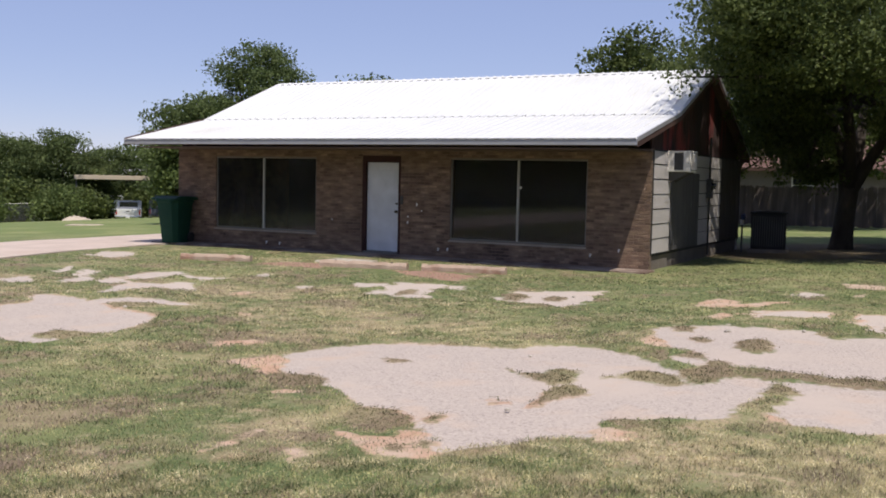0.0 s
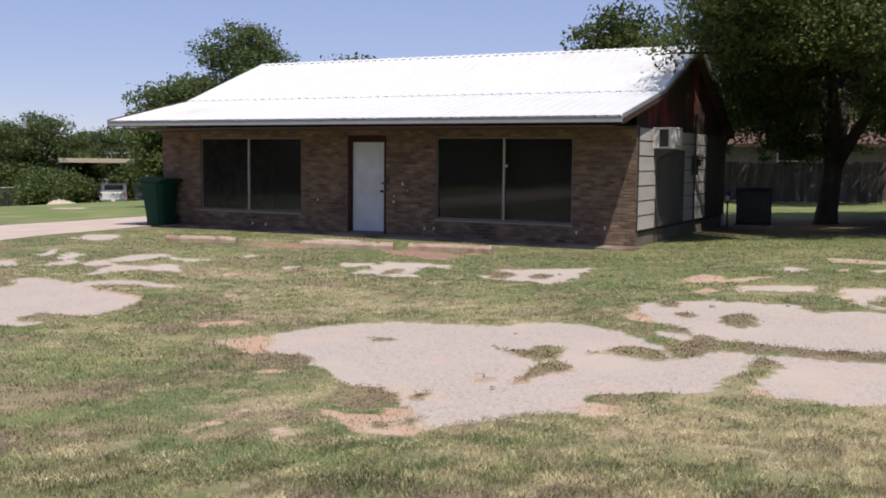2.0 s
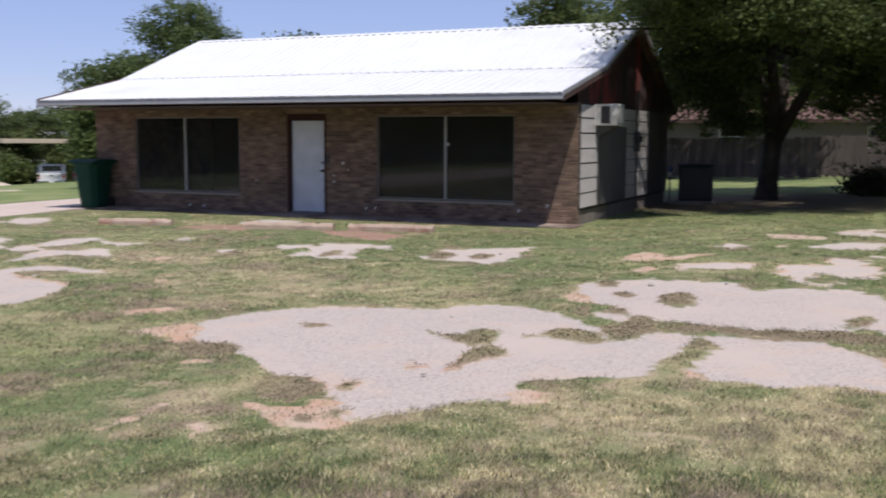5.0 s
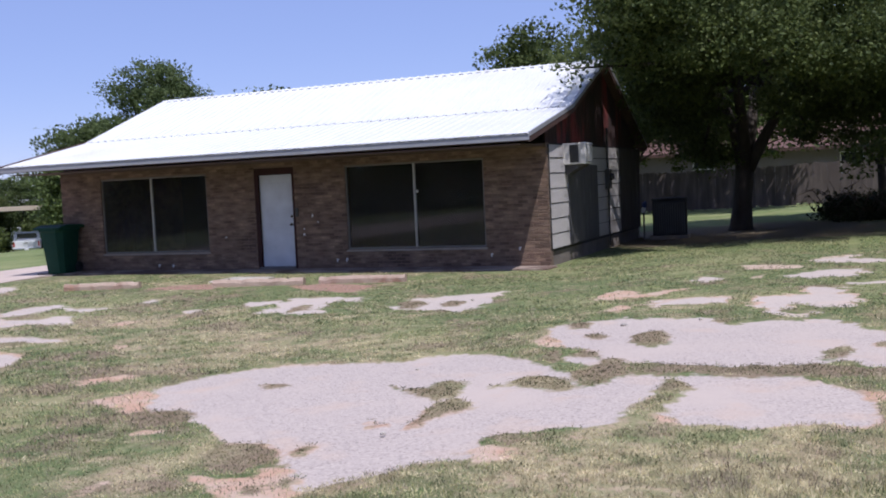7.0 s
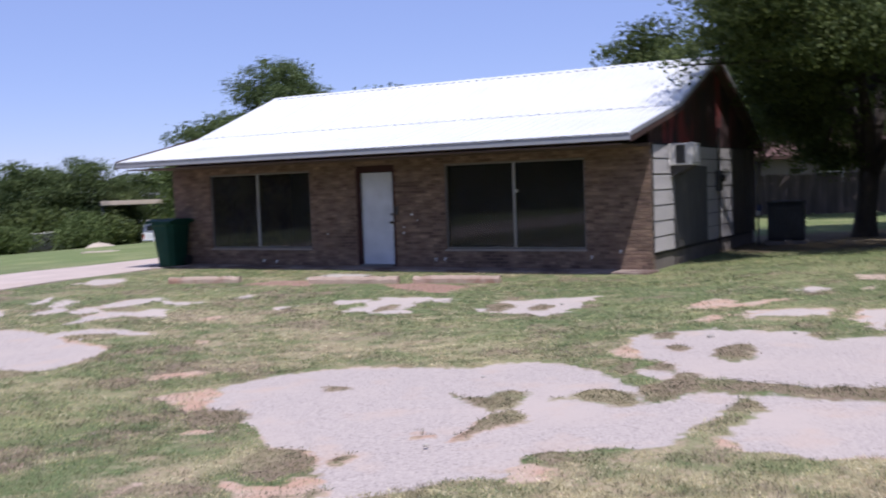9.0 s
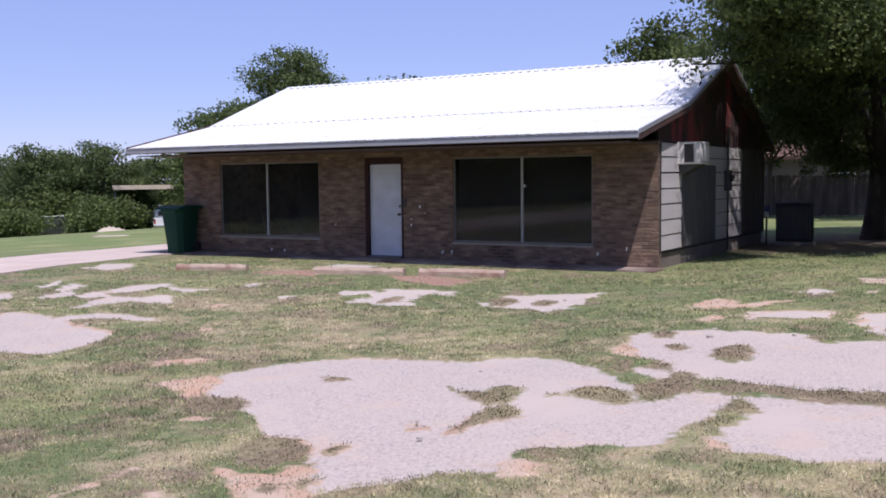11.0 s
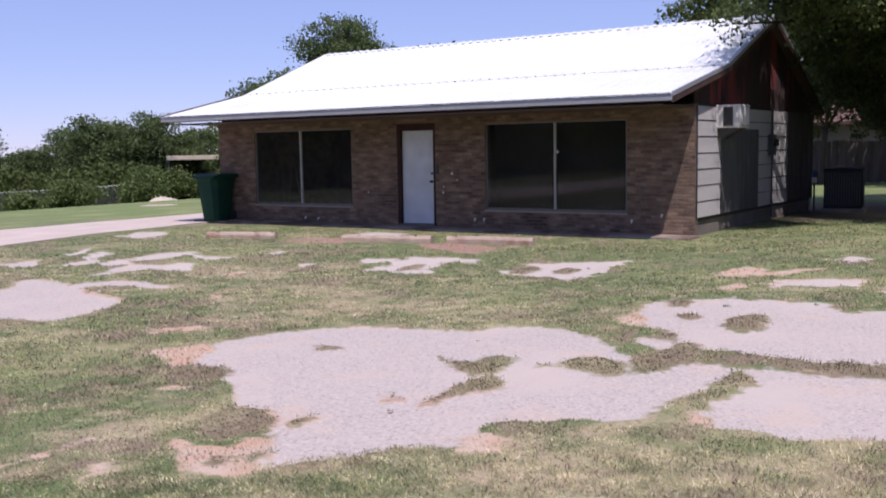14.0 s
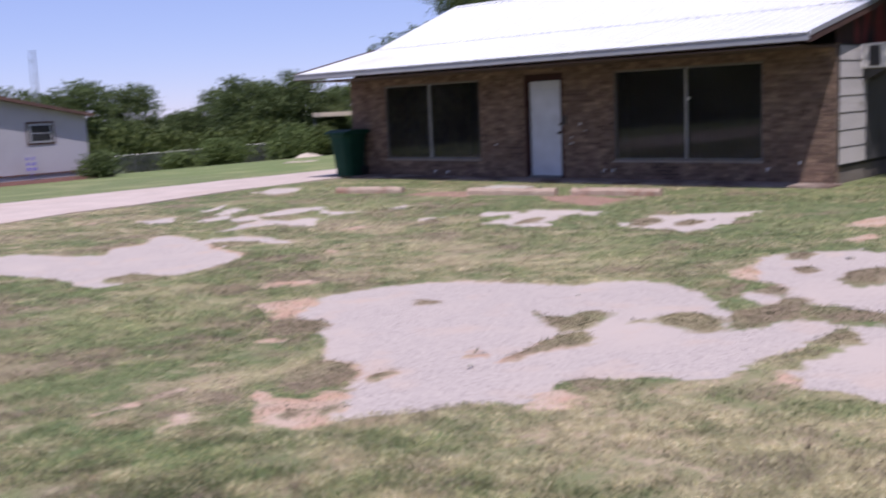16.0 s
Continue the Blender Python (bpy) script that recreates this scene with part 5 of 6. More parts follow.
def big_tree():
    """The spreading shade tree east of the house, its limbs reaching over the roof's corner."""
    t = thing("shade_tree", "large spreading shade tree with dark forked trunk", "tree", (2.6, 9.3, 0.12))
    fork = Vector((0.1, 0, 1.75))
    part("trunk", Shape().tube([(-0.05, 0, -0.2), (-0.04, 0, 0.1), (0.0, 0, 0.7), (0.06, 0, 1.3), fork], [0.42, 0.31, 0.25, 0.245, 0.26], 14), M_BARK, t, smooth=True)
    lobes = []
    rs = random.Random(5)
    spec = [(-3.2, -3.6, 4.5, 0.85), (-1.9, -4.6, 5.1, 1.0), (-0.9, -5.2, 5.0, 1.4), (0.4, -5.4, 5.3, 1.5), (2.0, -4.8, 5.0, 1.5), (3.6, -3.8, 4.8, 1.5),
            (-1.5, -2.0, 5.8, 1.3), (-1.4, -2.8, 4.2, 1.2), (0.3, -3.2, 6.8, 1.7), (2.3, -2.2, 6.9, 1.8), (4.4, -1.5, 5.4, 1.7), (-1.3, 0.4, 6.9, 1.4)]
    spec += [(0.2, 0.2, 8.0, 1.8), (2.4, 0.8, 7.6, 1.8), (4.8, 1.6, 5.6, 1.7), (-1.9, 2.4, 5.6, 1.4), (-0.4, 3.2, 6.2, 1.6), (1.8, 3.6, 5.8, 1.7),
             (-1.9, -1.4, 2.9, 0.8), (-1.3, 0.6, 2.5, 0.75), (1.9, -1.2, 3.6, 1.0), (3.4, 0.4, 3.6, 1.1), (-2.4, -3.2, 3.8, 0.8), (5.6, -2.8, 4.6, 1.3)]
    spec += [(-1.5, -6.2, 5.4, 0.8), (-1.4, -6.8, 5.0, 1.1), (-1.8, -1.0, 3.7, 1.0), (-1.5, 1.8, 3.2, 1.0), (0.9, 1.8, 4.2, 1.2), (-2.4, -0.6, 4.3, 0.9), (3.0, -3.4, 3.9, 1.1),
             (-2.6, -7.3, 3.95, 0.45), (-2.1, -6.7, 4.4, 0.65), (-1.2, -5.0, 4.3, 1.15), (-1.3, -3.7, 4.1, 1.1), (-1.1, -2.2, 4.0, 1.1), (0.1, -6.5, 4.4, 1.25),
             (1.6, -6.2, 4.2, 1.3), (3.2, -5.4, 4.2, 1.3), (4.8, -4.2, 4.2, 1.4), (6.6, -3.0, 4.4, 1.4), (6.4, 0.2, 5.2, 1.7)]
    spec += [(-1.2, -8.35, 5.0, 0.85), (-1.1, -7.4, 5.3, 1.0), (-1.2, -6.2, 4.7, 1.1), (-1.5, -4.2, 4.9, 1.0), (-1.0, -0.3, 2.0, 0.75), (-0.7, 0.4, 2.4, 0.85),
             (-1.7, 0.2, 3.2, 0.95), (-1.0, -1.6, 3.1, 0.9), (1.7, 0.6, 2.6, 0.7), (3.0, -1.0, 2.8, 0.8),
             (-0.9, -7.9, 5.6, 0.95), (-0.9, -6.9, 5.9, 1.0), (-0.5, -6.6, 5.2, 1.1), (-0.7, -7.3, 5.0, 0.8),
             (-1.2, 4.6, 5.2, 1.3), (0.8, 5.2, 5.4, 1.5), (3.0, 4.6, 5.2, 1.5), (5.0, 3.6, 5.0, 1.5), (2.0, 2.0, 4.2, 1.2), (4.2, 1.4, 4.4, 1.2), (2.2, -1.5, 3.2, 1.0), (1.3, -0.6, 3.5, 0.9), (3.6, -0.5, 3.2, 1.0), (2.4, 0.8, 3.3, 1.0)]
    for x, y, z, r in spec:
        lobes.append((x, y, z, r * rs.uniform(0.95, 1.3), r * rs.uniform(0.95, 1.25), r * rs.uniform(0.55, 0.75)))
    arms = [Vector((-0.45, -0.3, 3.6)), Vector((1.15, -0.4, 3.3)), Vector((0.3, 0.9, 3.9)), Vector((0.05, -1.2, 4.0))]
    for a in arms:
        part("limb", Shape().tube([fork - Vector((0, 0, 0.25)), fork.lerp(a, 0.5) + Vector((0.05, 0, 0.02)), a], [0.19, 0.15, 0.11], 10), M_BARK, t, smooth=True)
    for l in lobes:
        p = Vector(l[:3])
        a = min(arms, key=lambda q: (q - p).length)
        part("branch", Shape().tube([a, a.lerp(p, 0.5) + Vector((0, 0, 0.25)), p], [0.10, 0.06, 0.015], 6), M_BARK, t, smooth=True)
    v = leaf_cloud(lobes, 340000, 0.050, 9, 0.12)
    # a thin place in the crown lets a streak of sun through
    c = v.mean(axis=1)
    thin = (np.abs(c[:, 1] + 9.3 + 1.016 * (c[:, 0] + 2.6) - 5.45) < 0.58) & (c[:, 0] < 0.9)
    v = v[~(thin & (np.arange(len(v)) % 12 > 0))]
    # the limbs over the roof are wispy
    c = v.mean(axis=1)
    v = v[~((c[:, 0] < -1.95) & (c[:, 1] < -3.9) & (np.arange(len(v)) // 24 % 5 > 1))]
    ob = new("crown", leaf_mesh("crown", v, M_LEAF))
    ob.parent = t


big_tree()
FAR = "trees behind the house"
CAM0 = Vector((5.64, -19.37, 0))


def far_place(yaw, dist):
    """A spot dist metres from the walk's start, yaw degrees west of north."""
    p = CAM0 + Vector((-math.sin(radians(yaw)), math.cos(radians(yaw)), 0)) * dist
    return p.x, p.y, ground_z(p.x, p.y)


kinds = [tree(far_place(38.5, 75), 13.0, 4.3, 0.35, 3.0, 26000, 0.12, 41, "tall leafy green tree behind the house", M_LEAF2, 16, 0.3, FAR),
         tree(far_place(16.8, 54), 9.7, 4.4, 0.3, 2.5, 19000, 0.12, 42, "broad dark green tree behind the roof", M_LEAF, 16, 0.35, FAR),
         tree(far_place(42.4, 80), 8.8, 3.7, 0.3, 1.8, 16500, 0.14, 43, "rounded green tree in the hedgerow", M_LEAF2, 14, 0.12, FAR)]


def more(kind, yaw, dist, scale, turn, squash=1.0):
    x, y, z = far_place(yaw, dist)
    return copy_thing(kinds[kind], pose(x, y, z, 0, 0, turn) @ Matrix.Diagonal((scale, scale, scale * squash, 1)))


for k, yaw, dist, sc, turn, sq in ((2, 46.0, 94, 0.82, 40, 0.9), (2, 41.6, 80, 1.0, 100, 1.05), (2, 49.2, 85, 0.80, 160, 1.0), (2, 52.2, 84, 0.82, 220, 0.95), (2, 56.2, 95, 0.62, 300, 0.9),
                                   (2, 34.5, 88, 0.8, 280, 1.25), (2, 55.0, 88, 0.6, 20, 0.95), (2, 58.2, 86, 0.84, 77, 0.95), (2, 60.6, 82, 0.86, 130, 0.95),
                                   (2, 63.0, 82, 0.8, 190, 0.95), (2, 66.0, 84, 0.9, 300, 1.0), (2, 69.5, 88, 0.9, 30, 1.0), (2, 36.5, 84, 0.9, 65, 0.9),
                                   (1, 8.0, 62, 0.9, 50, 0.9), (1, 1.5, 64, 1.0, 120, 0.9), (1, -6.0, 60, 0.95, 200, 1.0), (1, -13.0, 58, 0.9, 290, 1.0), (1, 12.0, 70, 0.8, 10, 0.8), (2, 32.2, 80, 1.18, 60, 1.0), (2, 47.6, 88, 0.68, 15, 0.95), (2, 44.4, 98, 0.78, 210, 0.95), (2, 50.8, 92, 0.8, 310, 0.95), (2, 53.6, 93, 0.8, 250, 0.95)):
    more(k, yaw, dist, sc, turn, sq)
# the far side of the road, seen only in the window glass
plain = tree((-120, -72, -3.0), 11.0, 5.5, 0.4, 1.8, 6000, 0.34, 44, "broad tree added out of direct view", M_LEAF, 14, 0.06, "trees across the road")
for i in range(1, 19):
    copy_thing(plain, pose(-120 + i * 9.0, -72 - 5 * (i % 2), -0.6 - 0.02 * max(0, 40 - i * 9), 0, 0, i * 50))
# added out of view in the east to block sky light on the wall
for x, y, sc in ((12.8, -4.5, 0.6), (12.8, 0.5, 0.62), (12.2, 5.5, 0.65), (12.4, 10.5, 0.7)):
    copy_thing(plain, pose(x, y, 0.1, 0, 0, x * 40) @ Matrix.Diagonal((sc, sc, sc, 1)))
tree(far_place(43.1, 44), 4.3, 1.25, 0.1, 1.0, 9000, 0.085, 61, "small bright green tree beside the house", M_LEAF3, 12, 0.1)


def shrub(at, r, h, count, size, seed, mat, label, twiggy=False):
    rs = random.Random(seed)
    t = thing("shrub", label, "shrub", at)
    lobes = [(rs.uniform(-0.6, 0.6) * r, rs.uniform(-0.5, 0.5) * r, h * rs.uniform(0.2, 0.6), r * rs.uniform(0.35, 0.55), r * rs.uniform(0.35, 0.5), h * rs.uniform(0.25, 0.4)) for _ in range(9)]
    if twiggy:      # bare sticks poking out of the heap
        s = Shape()
        for k in range(70):
            a, b, q = rs.uniform(0, 6.28), rs.uniform(0, 6.28), rs.uniform(0.2, 0.95)
            o = Vector((math.cos(a) * r * q, math.sin(a) * r * q * 0.8, h * rs.uniform(0.0, 0.5)))
            s.tube([o, o + Vector((math.cos(b) * 0.35, math.sin(b) * 0.35, rs.uniform(0.1, 0.6) * h)), o + Vector((math.cos(b) * 0.8, math.sin(b) * 0.8, rs.uniform(0.2, 0.9) * h))], [0.02, 0.014, 0.005], 4)
        part("brushwood", s, M_TWIG, t)["kind"] = "stuff"
    for l in lobes[::2]:
        part("stem", Shape().tube([(0, 0, -0.05), (l[0] * 0.5, l[1] * 0.5, l[2] * 0.6), l[:3]], [0.03, 0.022, 0.01], 5), M_TWIG, t)
    ob = new("foliage", leaf_mesh("foliage", leaf_cloud(lobes, count, size, seed), mat))
    ob.parent = t
    return t


def at_ground(x, y):
    return (x, y, ground_z(x, y))


shrub(at_ground(5.7, 12.2), 1.5, 0.95, 4500, 0.06, 71, M_BRUSH, "dark tangled brush heap under the shade tree", True)
tree(at_ground(6.2, 15.5), 5.0, 2.0, 0.14, 1.6, 4000, 0.08, 73, "slender tree by the wooden fence", M_LEAF, 12, 0.3)
# added trees: foliage over the back house and shade on the fence
pole_tree = tree(at_ground(0.8, 23.8), 8.2, 4.6, 0.13, 2.6, 14000, 0.10, 78, "slender added tree that shades the wooden fence", M_LEAF, 14, 0.34)
copy_thing(pole_tree, pose(*at_ground(-3.6, 24.4), 0, 0, 110) @ Matrix.Diagonal((0.95, 0.95, 0.9, 1)))
# the one at x 14.5 is out of view and shades the fence
for x, y, sc, turn in ((1.5, 47.0, 0.85, 160), (14.5, 24.0, 0.9, 20)):
    copy_thing(kinds[1], pose(*at_ground(x, y), 0, 0, turn) @ Matrix.Diagonal((sc, sc, sc * 0.85, 1)))
shrub(far_place(49.5, 66), 1.8, 2.6, 9000, 0.10, 74, M_LEAF3, "overgrown green shrub by the carport")
shrub(far_place(47.8, 81), 1.2, 2.6, 6000, 0.10, 75, M_LEAF, "tall dark shrub by the carport")
shrub(far_place(44.6, 93), 2.6, 3.0, 6000, 0.15, 91, M_LEAF, "dark shrub behind the carport")
shrub(far_place(46.6, 95), 2.6, 3.2, 6000, 0.15, 92, M_LEAF, "dark shrub behind the carport")
shrub(far_place(53.2, 66), 1.8, 1.9, 9000, 0.10, 76, M_LEAF3, "overgrown green shrub along the wire fence")
shrub(far_place(55.6, 68), 0.8, 1.1, 3000, 0.10, 77, M_LEAF3, "low green shrub along the wire fence")


brush = shrub(far_place(51.2, 78), 2.6, 3.2, 5000, 0.16, 93, M_LEAF, "dense dark brush under the far trees")
for i, yaw in enumerate((48.6, 53.8, 56.2, 58.6, 61.0, 63.6, 66.2, 69.0, 72.0)):
    copy_thing(brush, pose(*far_place(yaw, 79 + 3 * (i % 3)), 0, 0, i * 70) @ Matrix.Diagonal((1.0, 1.0, 0.75 + 0.12 * (i % 4), 1)))


# added out of view, keeps bright sky gaps out of the window panes
hedge = shrub((-95, -70, -2.9), 6.5, 6.0, 1600, 0.45, 94, M_LEAF, "hedge added across the road to darken window reflections")
for i in range(1, 13):
    copy_thing(hedge, pose(-95 + i * 7.0, -70 - 2 * (i % 3), ground_z(-95 + i * 7.0, -70), 0, 0, i * 83))


# ---- wooden fence and the house behind it ----
fence = thing("wooden_fence", "weathered grey-brown picket fence at the yard's back", "fence", (0, 26.5, 0.0))
for z in (0.45, 1.45):
    part("rail", Shape().box(-16, 0.02, z, 20, 0.06, z + 0.09), M_FENCE, fence)
pk = Shape().prism([(0, 0.03), (0.146, 0.03), (0.146, 1.70), (0.11, 1.76), (0.033, 1.76), (0, 1.70)], 1, 0, 0.02).mesh("picket", M_FENCE)
for i in range(257):
    ob = new("picket", pk)
    ob.parent = fence
    ob.location = (-16 + i * 0.140, (i % 2) * 0.008 + random.uniform(-0.003, 0.003), ground_z(-16 + i * 0.140, 26) + random.uniform(-0.035, 0.035))
    ob.rotation_euler = (0, radians(random.uniform(-0.8, 0.8)), 0)
for i in range(15):
    part("post", Shape().box(-16 + i * 2.5, 0.062, -0.1, -15.9 + i * 2.5, 0.16, 1.7), M_FENCE, fence)

back = thing("back_house", "pale house with red-brown roof behind the fence", "house", (0, 34, 0))
part("wall", Shape().box(-14, 0, -0.2, 13, 7, 2.75), M_BACKW, back)
part("roof", Shape().prism([(-0.7, 2.70), (3.5, 4.3), (7.7, 2.70), (7.7, 2.60), (3.5, 4.2), (-0.7, 2.60)], 0, -14.8, 13.8), M_SHINGLE, back)
part("fascia", Shape().box(-14.8, -0.74, 2.55, 13.8, -0.70, 2.72), M_RAKE, back)
for x in (-7.5, -2.6, 4.5, 9.5):
    w = part("window", Shape().box(x, -0.03, 1.3, x + 1.1, 0.01, 2.4, 0.004), M_PVC, back)
    part("pane", Shape().box(x + 0.06, -0.036, 1.36, x + 1.04, -0.029, 1.82).box(x + 0.06, -0.036, 1.88, x + 1.04, -0.029, 2.34), M_CARGLASS, w)


# ---- west: neighbouring house, mast, carport, trucks, fence ----
nb = thing("neighbour_house", "pale grey siding house with shallow red-brown roof", "house", (-33.3, 3.75, ground_z(-33.3, 0)), 0)
part("wall", Shape().prism([(-9.0, 0.35), (0, 0.35), (0, 2.68), (-5.2, 3.70), (-9.0, 2.95)], 0, -9, 0), M_WALLW, nb)
part("skirting", Shape().box(-8.97, -8.97, -0.3, -0.03, -0.03, 0.35), M_WALLW, nb, "pale skirting")
part("skirt_trim", Shape().box(-9.0, -9.0, 0.33, 0.02, 0.02, 0.37), M_MULCH, nb)
part("roof", Shape().prism([(0.2, 2.60), (0.2, 2.72), (-5.2, 3.86), (-9.6, 3.0), (-9.6, 2.88), (-5.2, 3.72)], 0, -9.5, 0.38), M_SHINGLE, nb)
w = part("window", Shape().box(0.0, -2.55, 1.62, 0.04, -1.52, 2.40, 0.005), M_TRIM, nb)
part("pane", Shape().box(0.038, -2.46, 1.70, 0.046, -1.61, 1.99), M_CARGLASS, w)
part("pane", Shape().box(0.038, -2.46, 2.03, 0.046, -1.61, 2.32), M_CARGLASS, w)
part("surround", Shape().box(0.0, -2.63, 1.54, 0.025, -2.56, 2.48).box(0.0, -1.51, 1.54, 0.025, -1.44, 2.48).box(0.0, -2.56, 2.41, 0.025, -1.51, 2.48).box(0.0, -2.56, 1.54, 0.025, -1.51, 1.61), M_RAKE, w, "dark window surround")
sg = thing("yard_sign", "small purple lettered yard sign", "sign", (-32.85, 1.0, ground_z(-33, 0)))
part("stake", Shape().tube([(0, 0, 0), (0, 0, 0.5)], [0.015, 0.015], 6), M_PURPLE, sg)
part("panel", Shape().box(-0.01, -0.26, 0.45, 0.01, 0.26, 1.15, 0.004), M_WALLW, sg)
for k in range(3):
    for y0 in (-0.21, 0.03):
        part("bar", Shape().box(0.008, y0, 0.52 + k * 0.21, 0.016, y0 + 0.17 - 0.03 * k, 0.64 + k * 0.21, 0.003), M_PURPLE, sg)
bed = thing("mulch_bed", "red mulch bed along the neighbour's wall", "flower bed", (-32.7, 0, ground_z(-32.7, 0)))
part("mulch", Shape().prism([(-0.55, -0.05), (1.1, -0.05), (0.8, 0.10), (-0.5, 0.12)], 1, -5.5, 4.1), M_MULCH, bed)
shrub((-32.1, 3.3, ground_z(-32.1, 0)), 0.75, 1.25, 4000, 0.06, 81, M_LEAF2, "round dark green shrub at the house corner")
shrub((-32.3, -1.6, ground_z(-32.3, 0)), 0.4, 0.6, 1500, 0.05, 82, M_LEAF, "small dark shrub in the mulch")
mast = thing("radio_mast", "slim lattice steel mast behind the neighbour's house", "mast", (-47.5, 8.5, ground_z(-47.5, 0)))
for k in range(3):
    a = k * 2.094
    part("leg", Shape().tube([(0.22 * math.cos(a), 0.22 * math.sin(a), 0), (0.15 * math.cos(a), 0.15 * math.sin(a), 7.2)], [0.03, 0.025], 6), M_STEEL, mast)
for i in range(17):
    a, b = (i % 3) * 2.094, ((i + 1) % 3) * 2.094
    part("brace", Shape().tube([(0.2 * math.cos(a), 0.2 * math.sin(a), i * 0.4), (0.2 * math.cos(b), 0.2 * math.sin(b), i * 0.4 + 0.4)], [0.012, 0.012], 5), M_STEEL, mast)


def pickup(at, turn, paint, label):
    t = thing("pickup_truck", label, "pickup truck", at, turn, "trucks under the carport")
    # the tail faces -y
    part("bed", Shape().box(-0.95, -2.6, 0.62, 0.95, -2.54, 1.18, 0.02).box(-0.98, -2.58, 0.55, -0.88, -0.6, 1.18, 0.02).box(0.88, -2.58, 0.55, 0.98, -0.6, 1.18, 0.02)
         .box(-0.9, -2.55, 0.55, 0.9, -0.6, 0.68), paint, t)
    part("cab", Shape().prism([(-0.6, 0.55), (1.4, 0.55), (2.7, 0.55), (2.75, 1.05), (1.5, 1.18), (0.85, 1.78), (-0.35, 1.80), (-0.6, 1.2)], 0, -0.95, 0.95), paint, t)
    part("rear_window", Shape().box(-0.7, -0.56, 1.28, 0.7, -0.48, 1.68), M_CARGLASS, t)
    part("bumper", Shape().box(-0.95, -2.76, 0.46, 0.95, -2.6, 0.64, 0.03), M_CHROME, t)
    part("handle", Shape().box(-0.12, -2.615, 0.98, 0.12, -2.6, 1.06), M_GRILLE, t)
    for x in (-0.93, 0.81):
        part("tail_light", Shape().box(x, -2.612, 0.75, x + 0.12, -2.59, 1.12), M_RED, t)
    part("plate", Shape().box(-0.15, -2.77, 0.49, 0.15, -2.758, 0.61), M_PVC, t)
    for x in (-0.85, 0.85):
        for y in (-1.65, 1.85):
            w = part("wheel", Shape().tube([(x - 0.12, y, 0.37), (x + 0.12, y, 0.37)], [0.37, 0.37], 20), M_BLACK, t)
            part("rim", Shape().tube([(x - 0.125, y, 0.37), (x + 0.125, y, 0.37)], [0.21, 0.21], 14), M_CHROME, w)
    return t


px, py, pz = far_place(45.6, 84)
pickup((px, py, pz - 0.35), 44, M_CARW, "white pickup truck parked under the carport")
px, py, pz = far_place(43.9, 86)
pickup((px, py, pz - 0.35), 44, M_CARG, "grey pickup truck parked under the carport")
cx, cy, cz = far_place(46.2, 85)
cp = thing("carport", "flat tan metal carport on thin posts", "carport", (cx, cy, cz), 45)
part("roof", Shape().box(-3.1, -2.6, 3.30, 3.1, 3.0, 3.40, 0.02), M_TAN, cp)
part("edge_beam", Shape().box(-3.15, -2.68, 3.18, 3.15, -2.60, 3.52, 0.01), M_TAN, cp, "tan edge beam")
for x in (-3.0, 3.0):
    for y in (-2.4, 2.8):
        part("post", Shape().tube([(x, y, -0.3), (x, y, 3.3)], [0.05, 0.05], 8), M_STEEL, cp)
x, y, z = far_place(47.05, 90)
tr = thing("white_trailer", "white trailer half hidden by shrubs", "trailer", (x, y, z), 30)
part("body", Shape().box(-1.2, -0.9, 0.5, 1.2, 2.5, 2.0, 0.08), M_CARW, tr)
for k in (-1.05, 1.05):
    part("wheel", Shape().tube([(k - 0.1, 0.8, 0.32), (k + 0.1, 0.8, 0.32)], [0.32, 0.32], 16), M_BLACK, tr)
x, y, z = far_place(48.2, 63)
hp = thing("sand_heap", "low pale heap of sandy soil", "soil heap", (x, y, z), 48)
s = Shape()
v, f = [], []
for i in range(17):
    for j in range(9):
        u, w_ = i / 8 - 1, j / 4 - 1
        h = max(0.0, 1 - u * u) * max(0.0, 1 - w_ * w_) * (0.42 + 0.07 * math.sin(i * 1.3) * math.sin(j * 2.1) - 0.25 * u)
        v.append((u * 0.95, w_ * 0.7, h * (0.6 + 0.06 * math.sin(i * 2.7 + j)) - 0.03))
for i in range(16):
    for j in range(8):
        f.append((i * 9 + j, (i + 1) * 9 + j, (i + 1) * 9 + j + 1, i * 9 + j + 1))
part("mound", s.add(v, f), M_SAND, hp, smooth=True)
x, y, z = far_place(47.9, 45)
lp = thing("bare_patch", "flat pale patch of bare soil in the far lawn", "bare soil", (x, y, z + 0.02), 46, kind="structure")
part("soil", Shape().prism([(math.cos(a * 0.52) * (0.75 + 0.15 * math.sin(a * 2)), math.sin(a * 0.52) * (0.5 + 0.15 * math.cos(a * 3))) for a in range(12)], 2, -0.1, 0.01), M_SAND, lp)
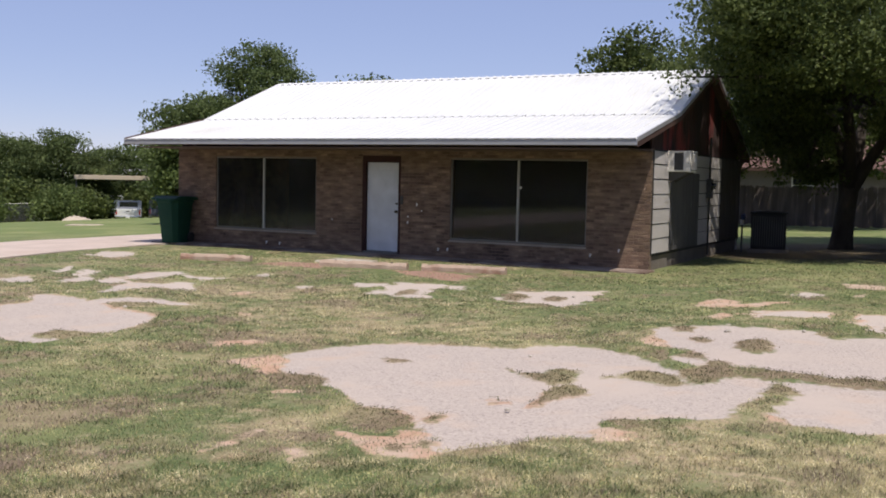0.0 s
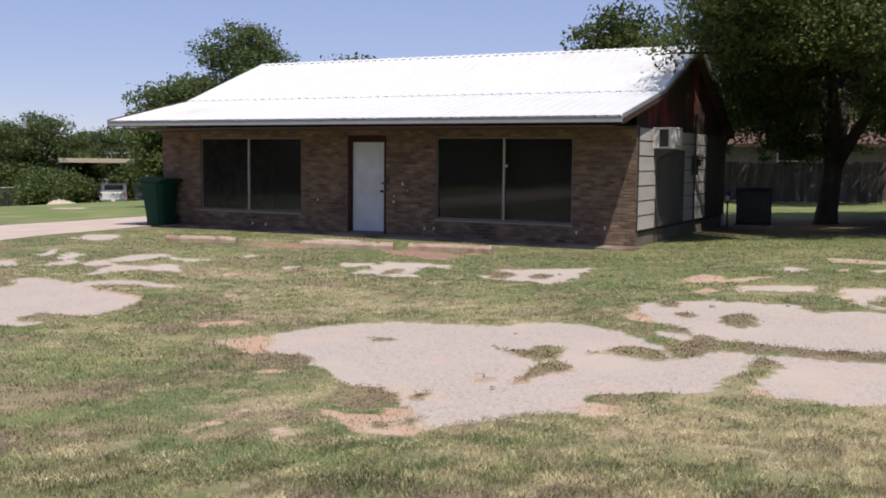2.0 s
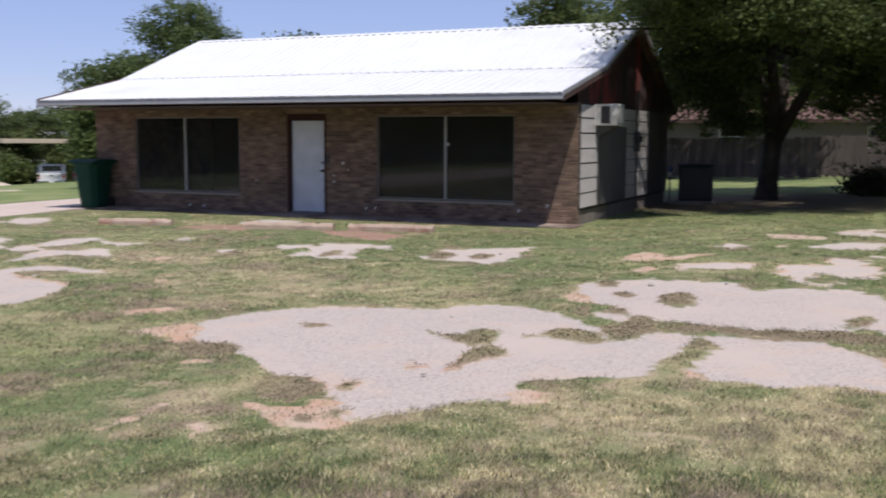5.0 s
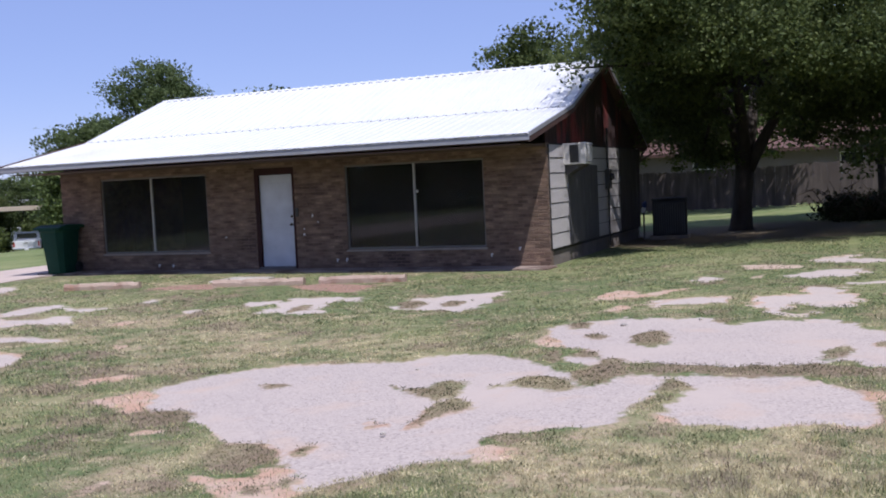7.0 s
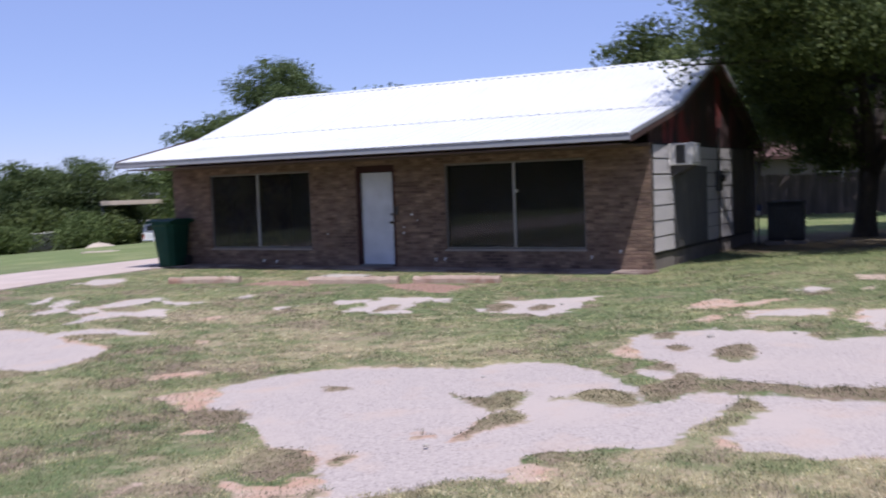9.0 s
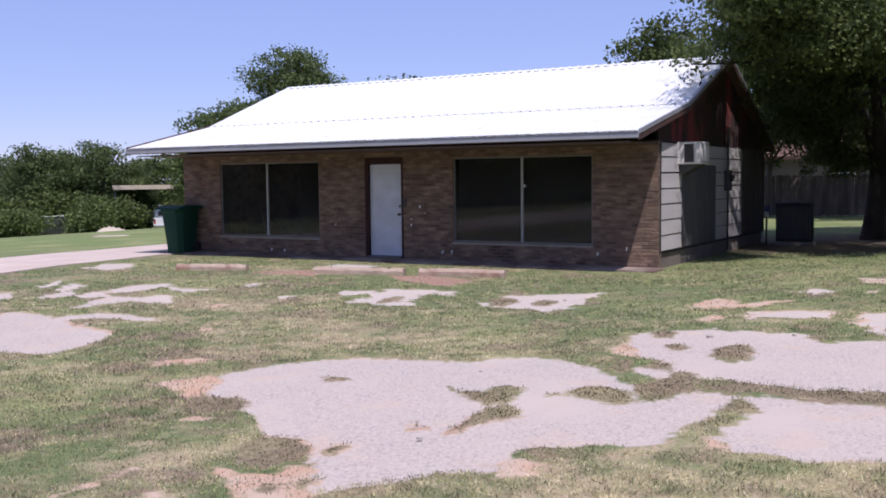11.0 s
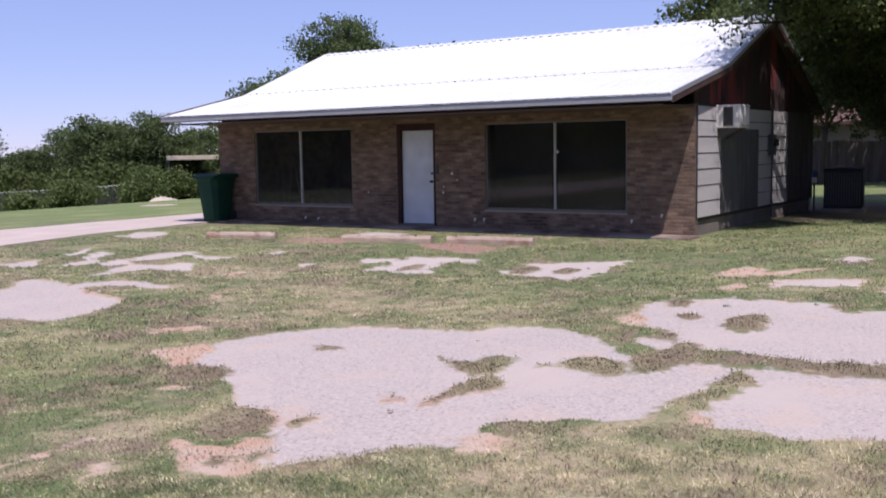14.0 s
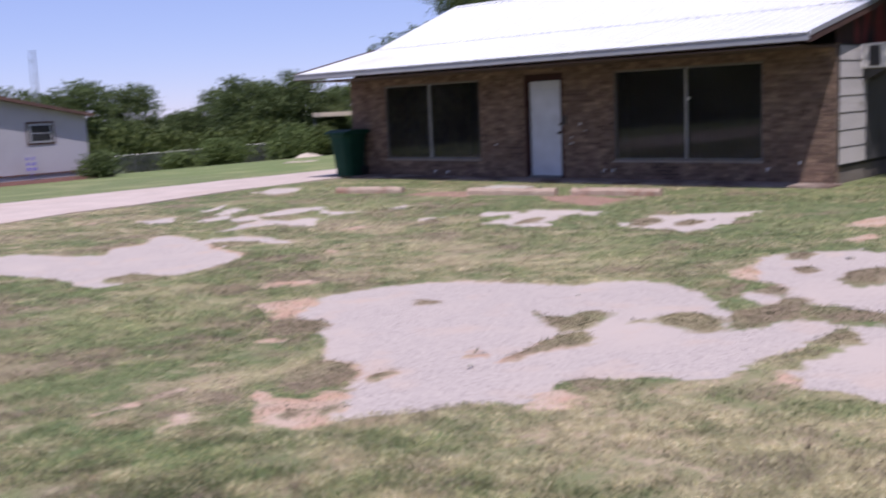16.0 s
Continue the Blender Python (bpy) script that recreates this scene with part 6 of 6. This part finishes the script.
# wire fence before the far trees
wf = thing("wire_fence", "low grey chain-link fence along the field", "fence", kind="")
fp = [far_place(a, 70) for a in range(50, 76, 2)]
s = Shape()
for a, b in zip(fp, fp[1:]):
    A, B = Vector(a), Vector(b)
    part("post", Shape().tube([A - Vector((0, 0, 0.2)), A + Vector((0, 0, 1.25))], [0.035, 0.035], 6), M_CHAIN, wf)
    part("top_rail", Shape().tube([A + Vector((0, 0, 1.2)), B + Vector((0, 0, 1.2))], [0.025, 0.025], 6), M_CHAIN, wf)
    for k in range(24):
        p, q = A.lerp(B, k / 24), A.lerp(B, (k + 1) / 24)
        s.tube([p, q + Vector((0, 0, 1.18))], [0.012, 0.012], 3, False)
        s.tube([p + Vector((0, 0, 1.18)), q], [0.012, 0.012], 3, False)
part("mesh", s, M_CHAIN, wf)["kind"] = "stuff"


# ---- bricks ----
BL, BH, JT = 0.200, 0.0585, 0.010
brick_sizes = {}


def brick_mesh(length):
    k = round(length, 3)
    if k not in brick_sizes:
        c = 0.005
        v = [(0, 0.014, 0), (k, 0.014, 0), (k, 0.014, BH), (0, 0.014, BH), (0, c, 0), (k, c, 0), (k, c, BH), (0, c, BH),
             (c, 0, c), (k - c, 0, c), (k - c, 0, BH - c), (c, 0, BH - c)]
        f = [(8, 9, 10, 11)] + [(a, b, b + 4, a + 4) for o in (0, 4) for a, b in ((o, o + 1), (o + 1, o + 2), (o + 2, o + 3))] + [(3, 0, 4, 7), (7, 4, 8, 11)]
        brick_sizes[k] = Shape().add(v, f)
    return brick_sizes[k]


made = {}
rest = Shape()
rs = random.Random(17)
row, z = 0, 0.0
while z + BH < WT - 0.005:
    x = HX0 + (0 if row % 2 else -(BL + JT) / 2)
    while x < 0.0:
        a, b = max(x, HX0), min(x + BL, 0.0)
        spans = [(a, b)]
        for o0, o1, c0, c1 in OPEN:
            if z + BH > c0 - 0.03 and z < c1:
                spans = [q for s0, s1 in spans for q in ((s0, min(s1, o0)), (max(s0, o1), s1)) if q[1] - q[0] > 0.03]
        for s0, s1 in spans:
            if s1 - s0 < 0.03:
                continue
            sh = brick_mesh(s1 - s0)
            dy = rs.uniform(-0.003, 0.003)
            if s0 > -1.32:
                k = round(s1 - s0, 3)
                if k not in made:
                    made[k] = sh.mesh("brick", M_BRICK)
                ob = new("brick", made[k])
                ob.parent = front
                ob.location = (s0, dy, z)
            else:
                rest.add([(p[0] + s0, p[1] + dy, p[2] + z) for p in sh.v], sh.f)
        x += BL + JT
    z += BH + JT
    row += 1
ob = part("brickwork", rest, M_BRICKS, front, "mottled brown bricks")
ob["kind"] = "stuff"
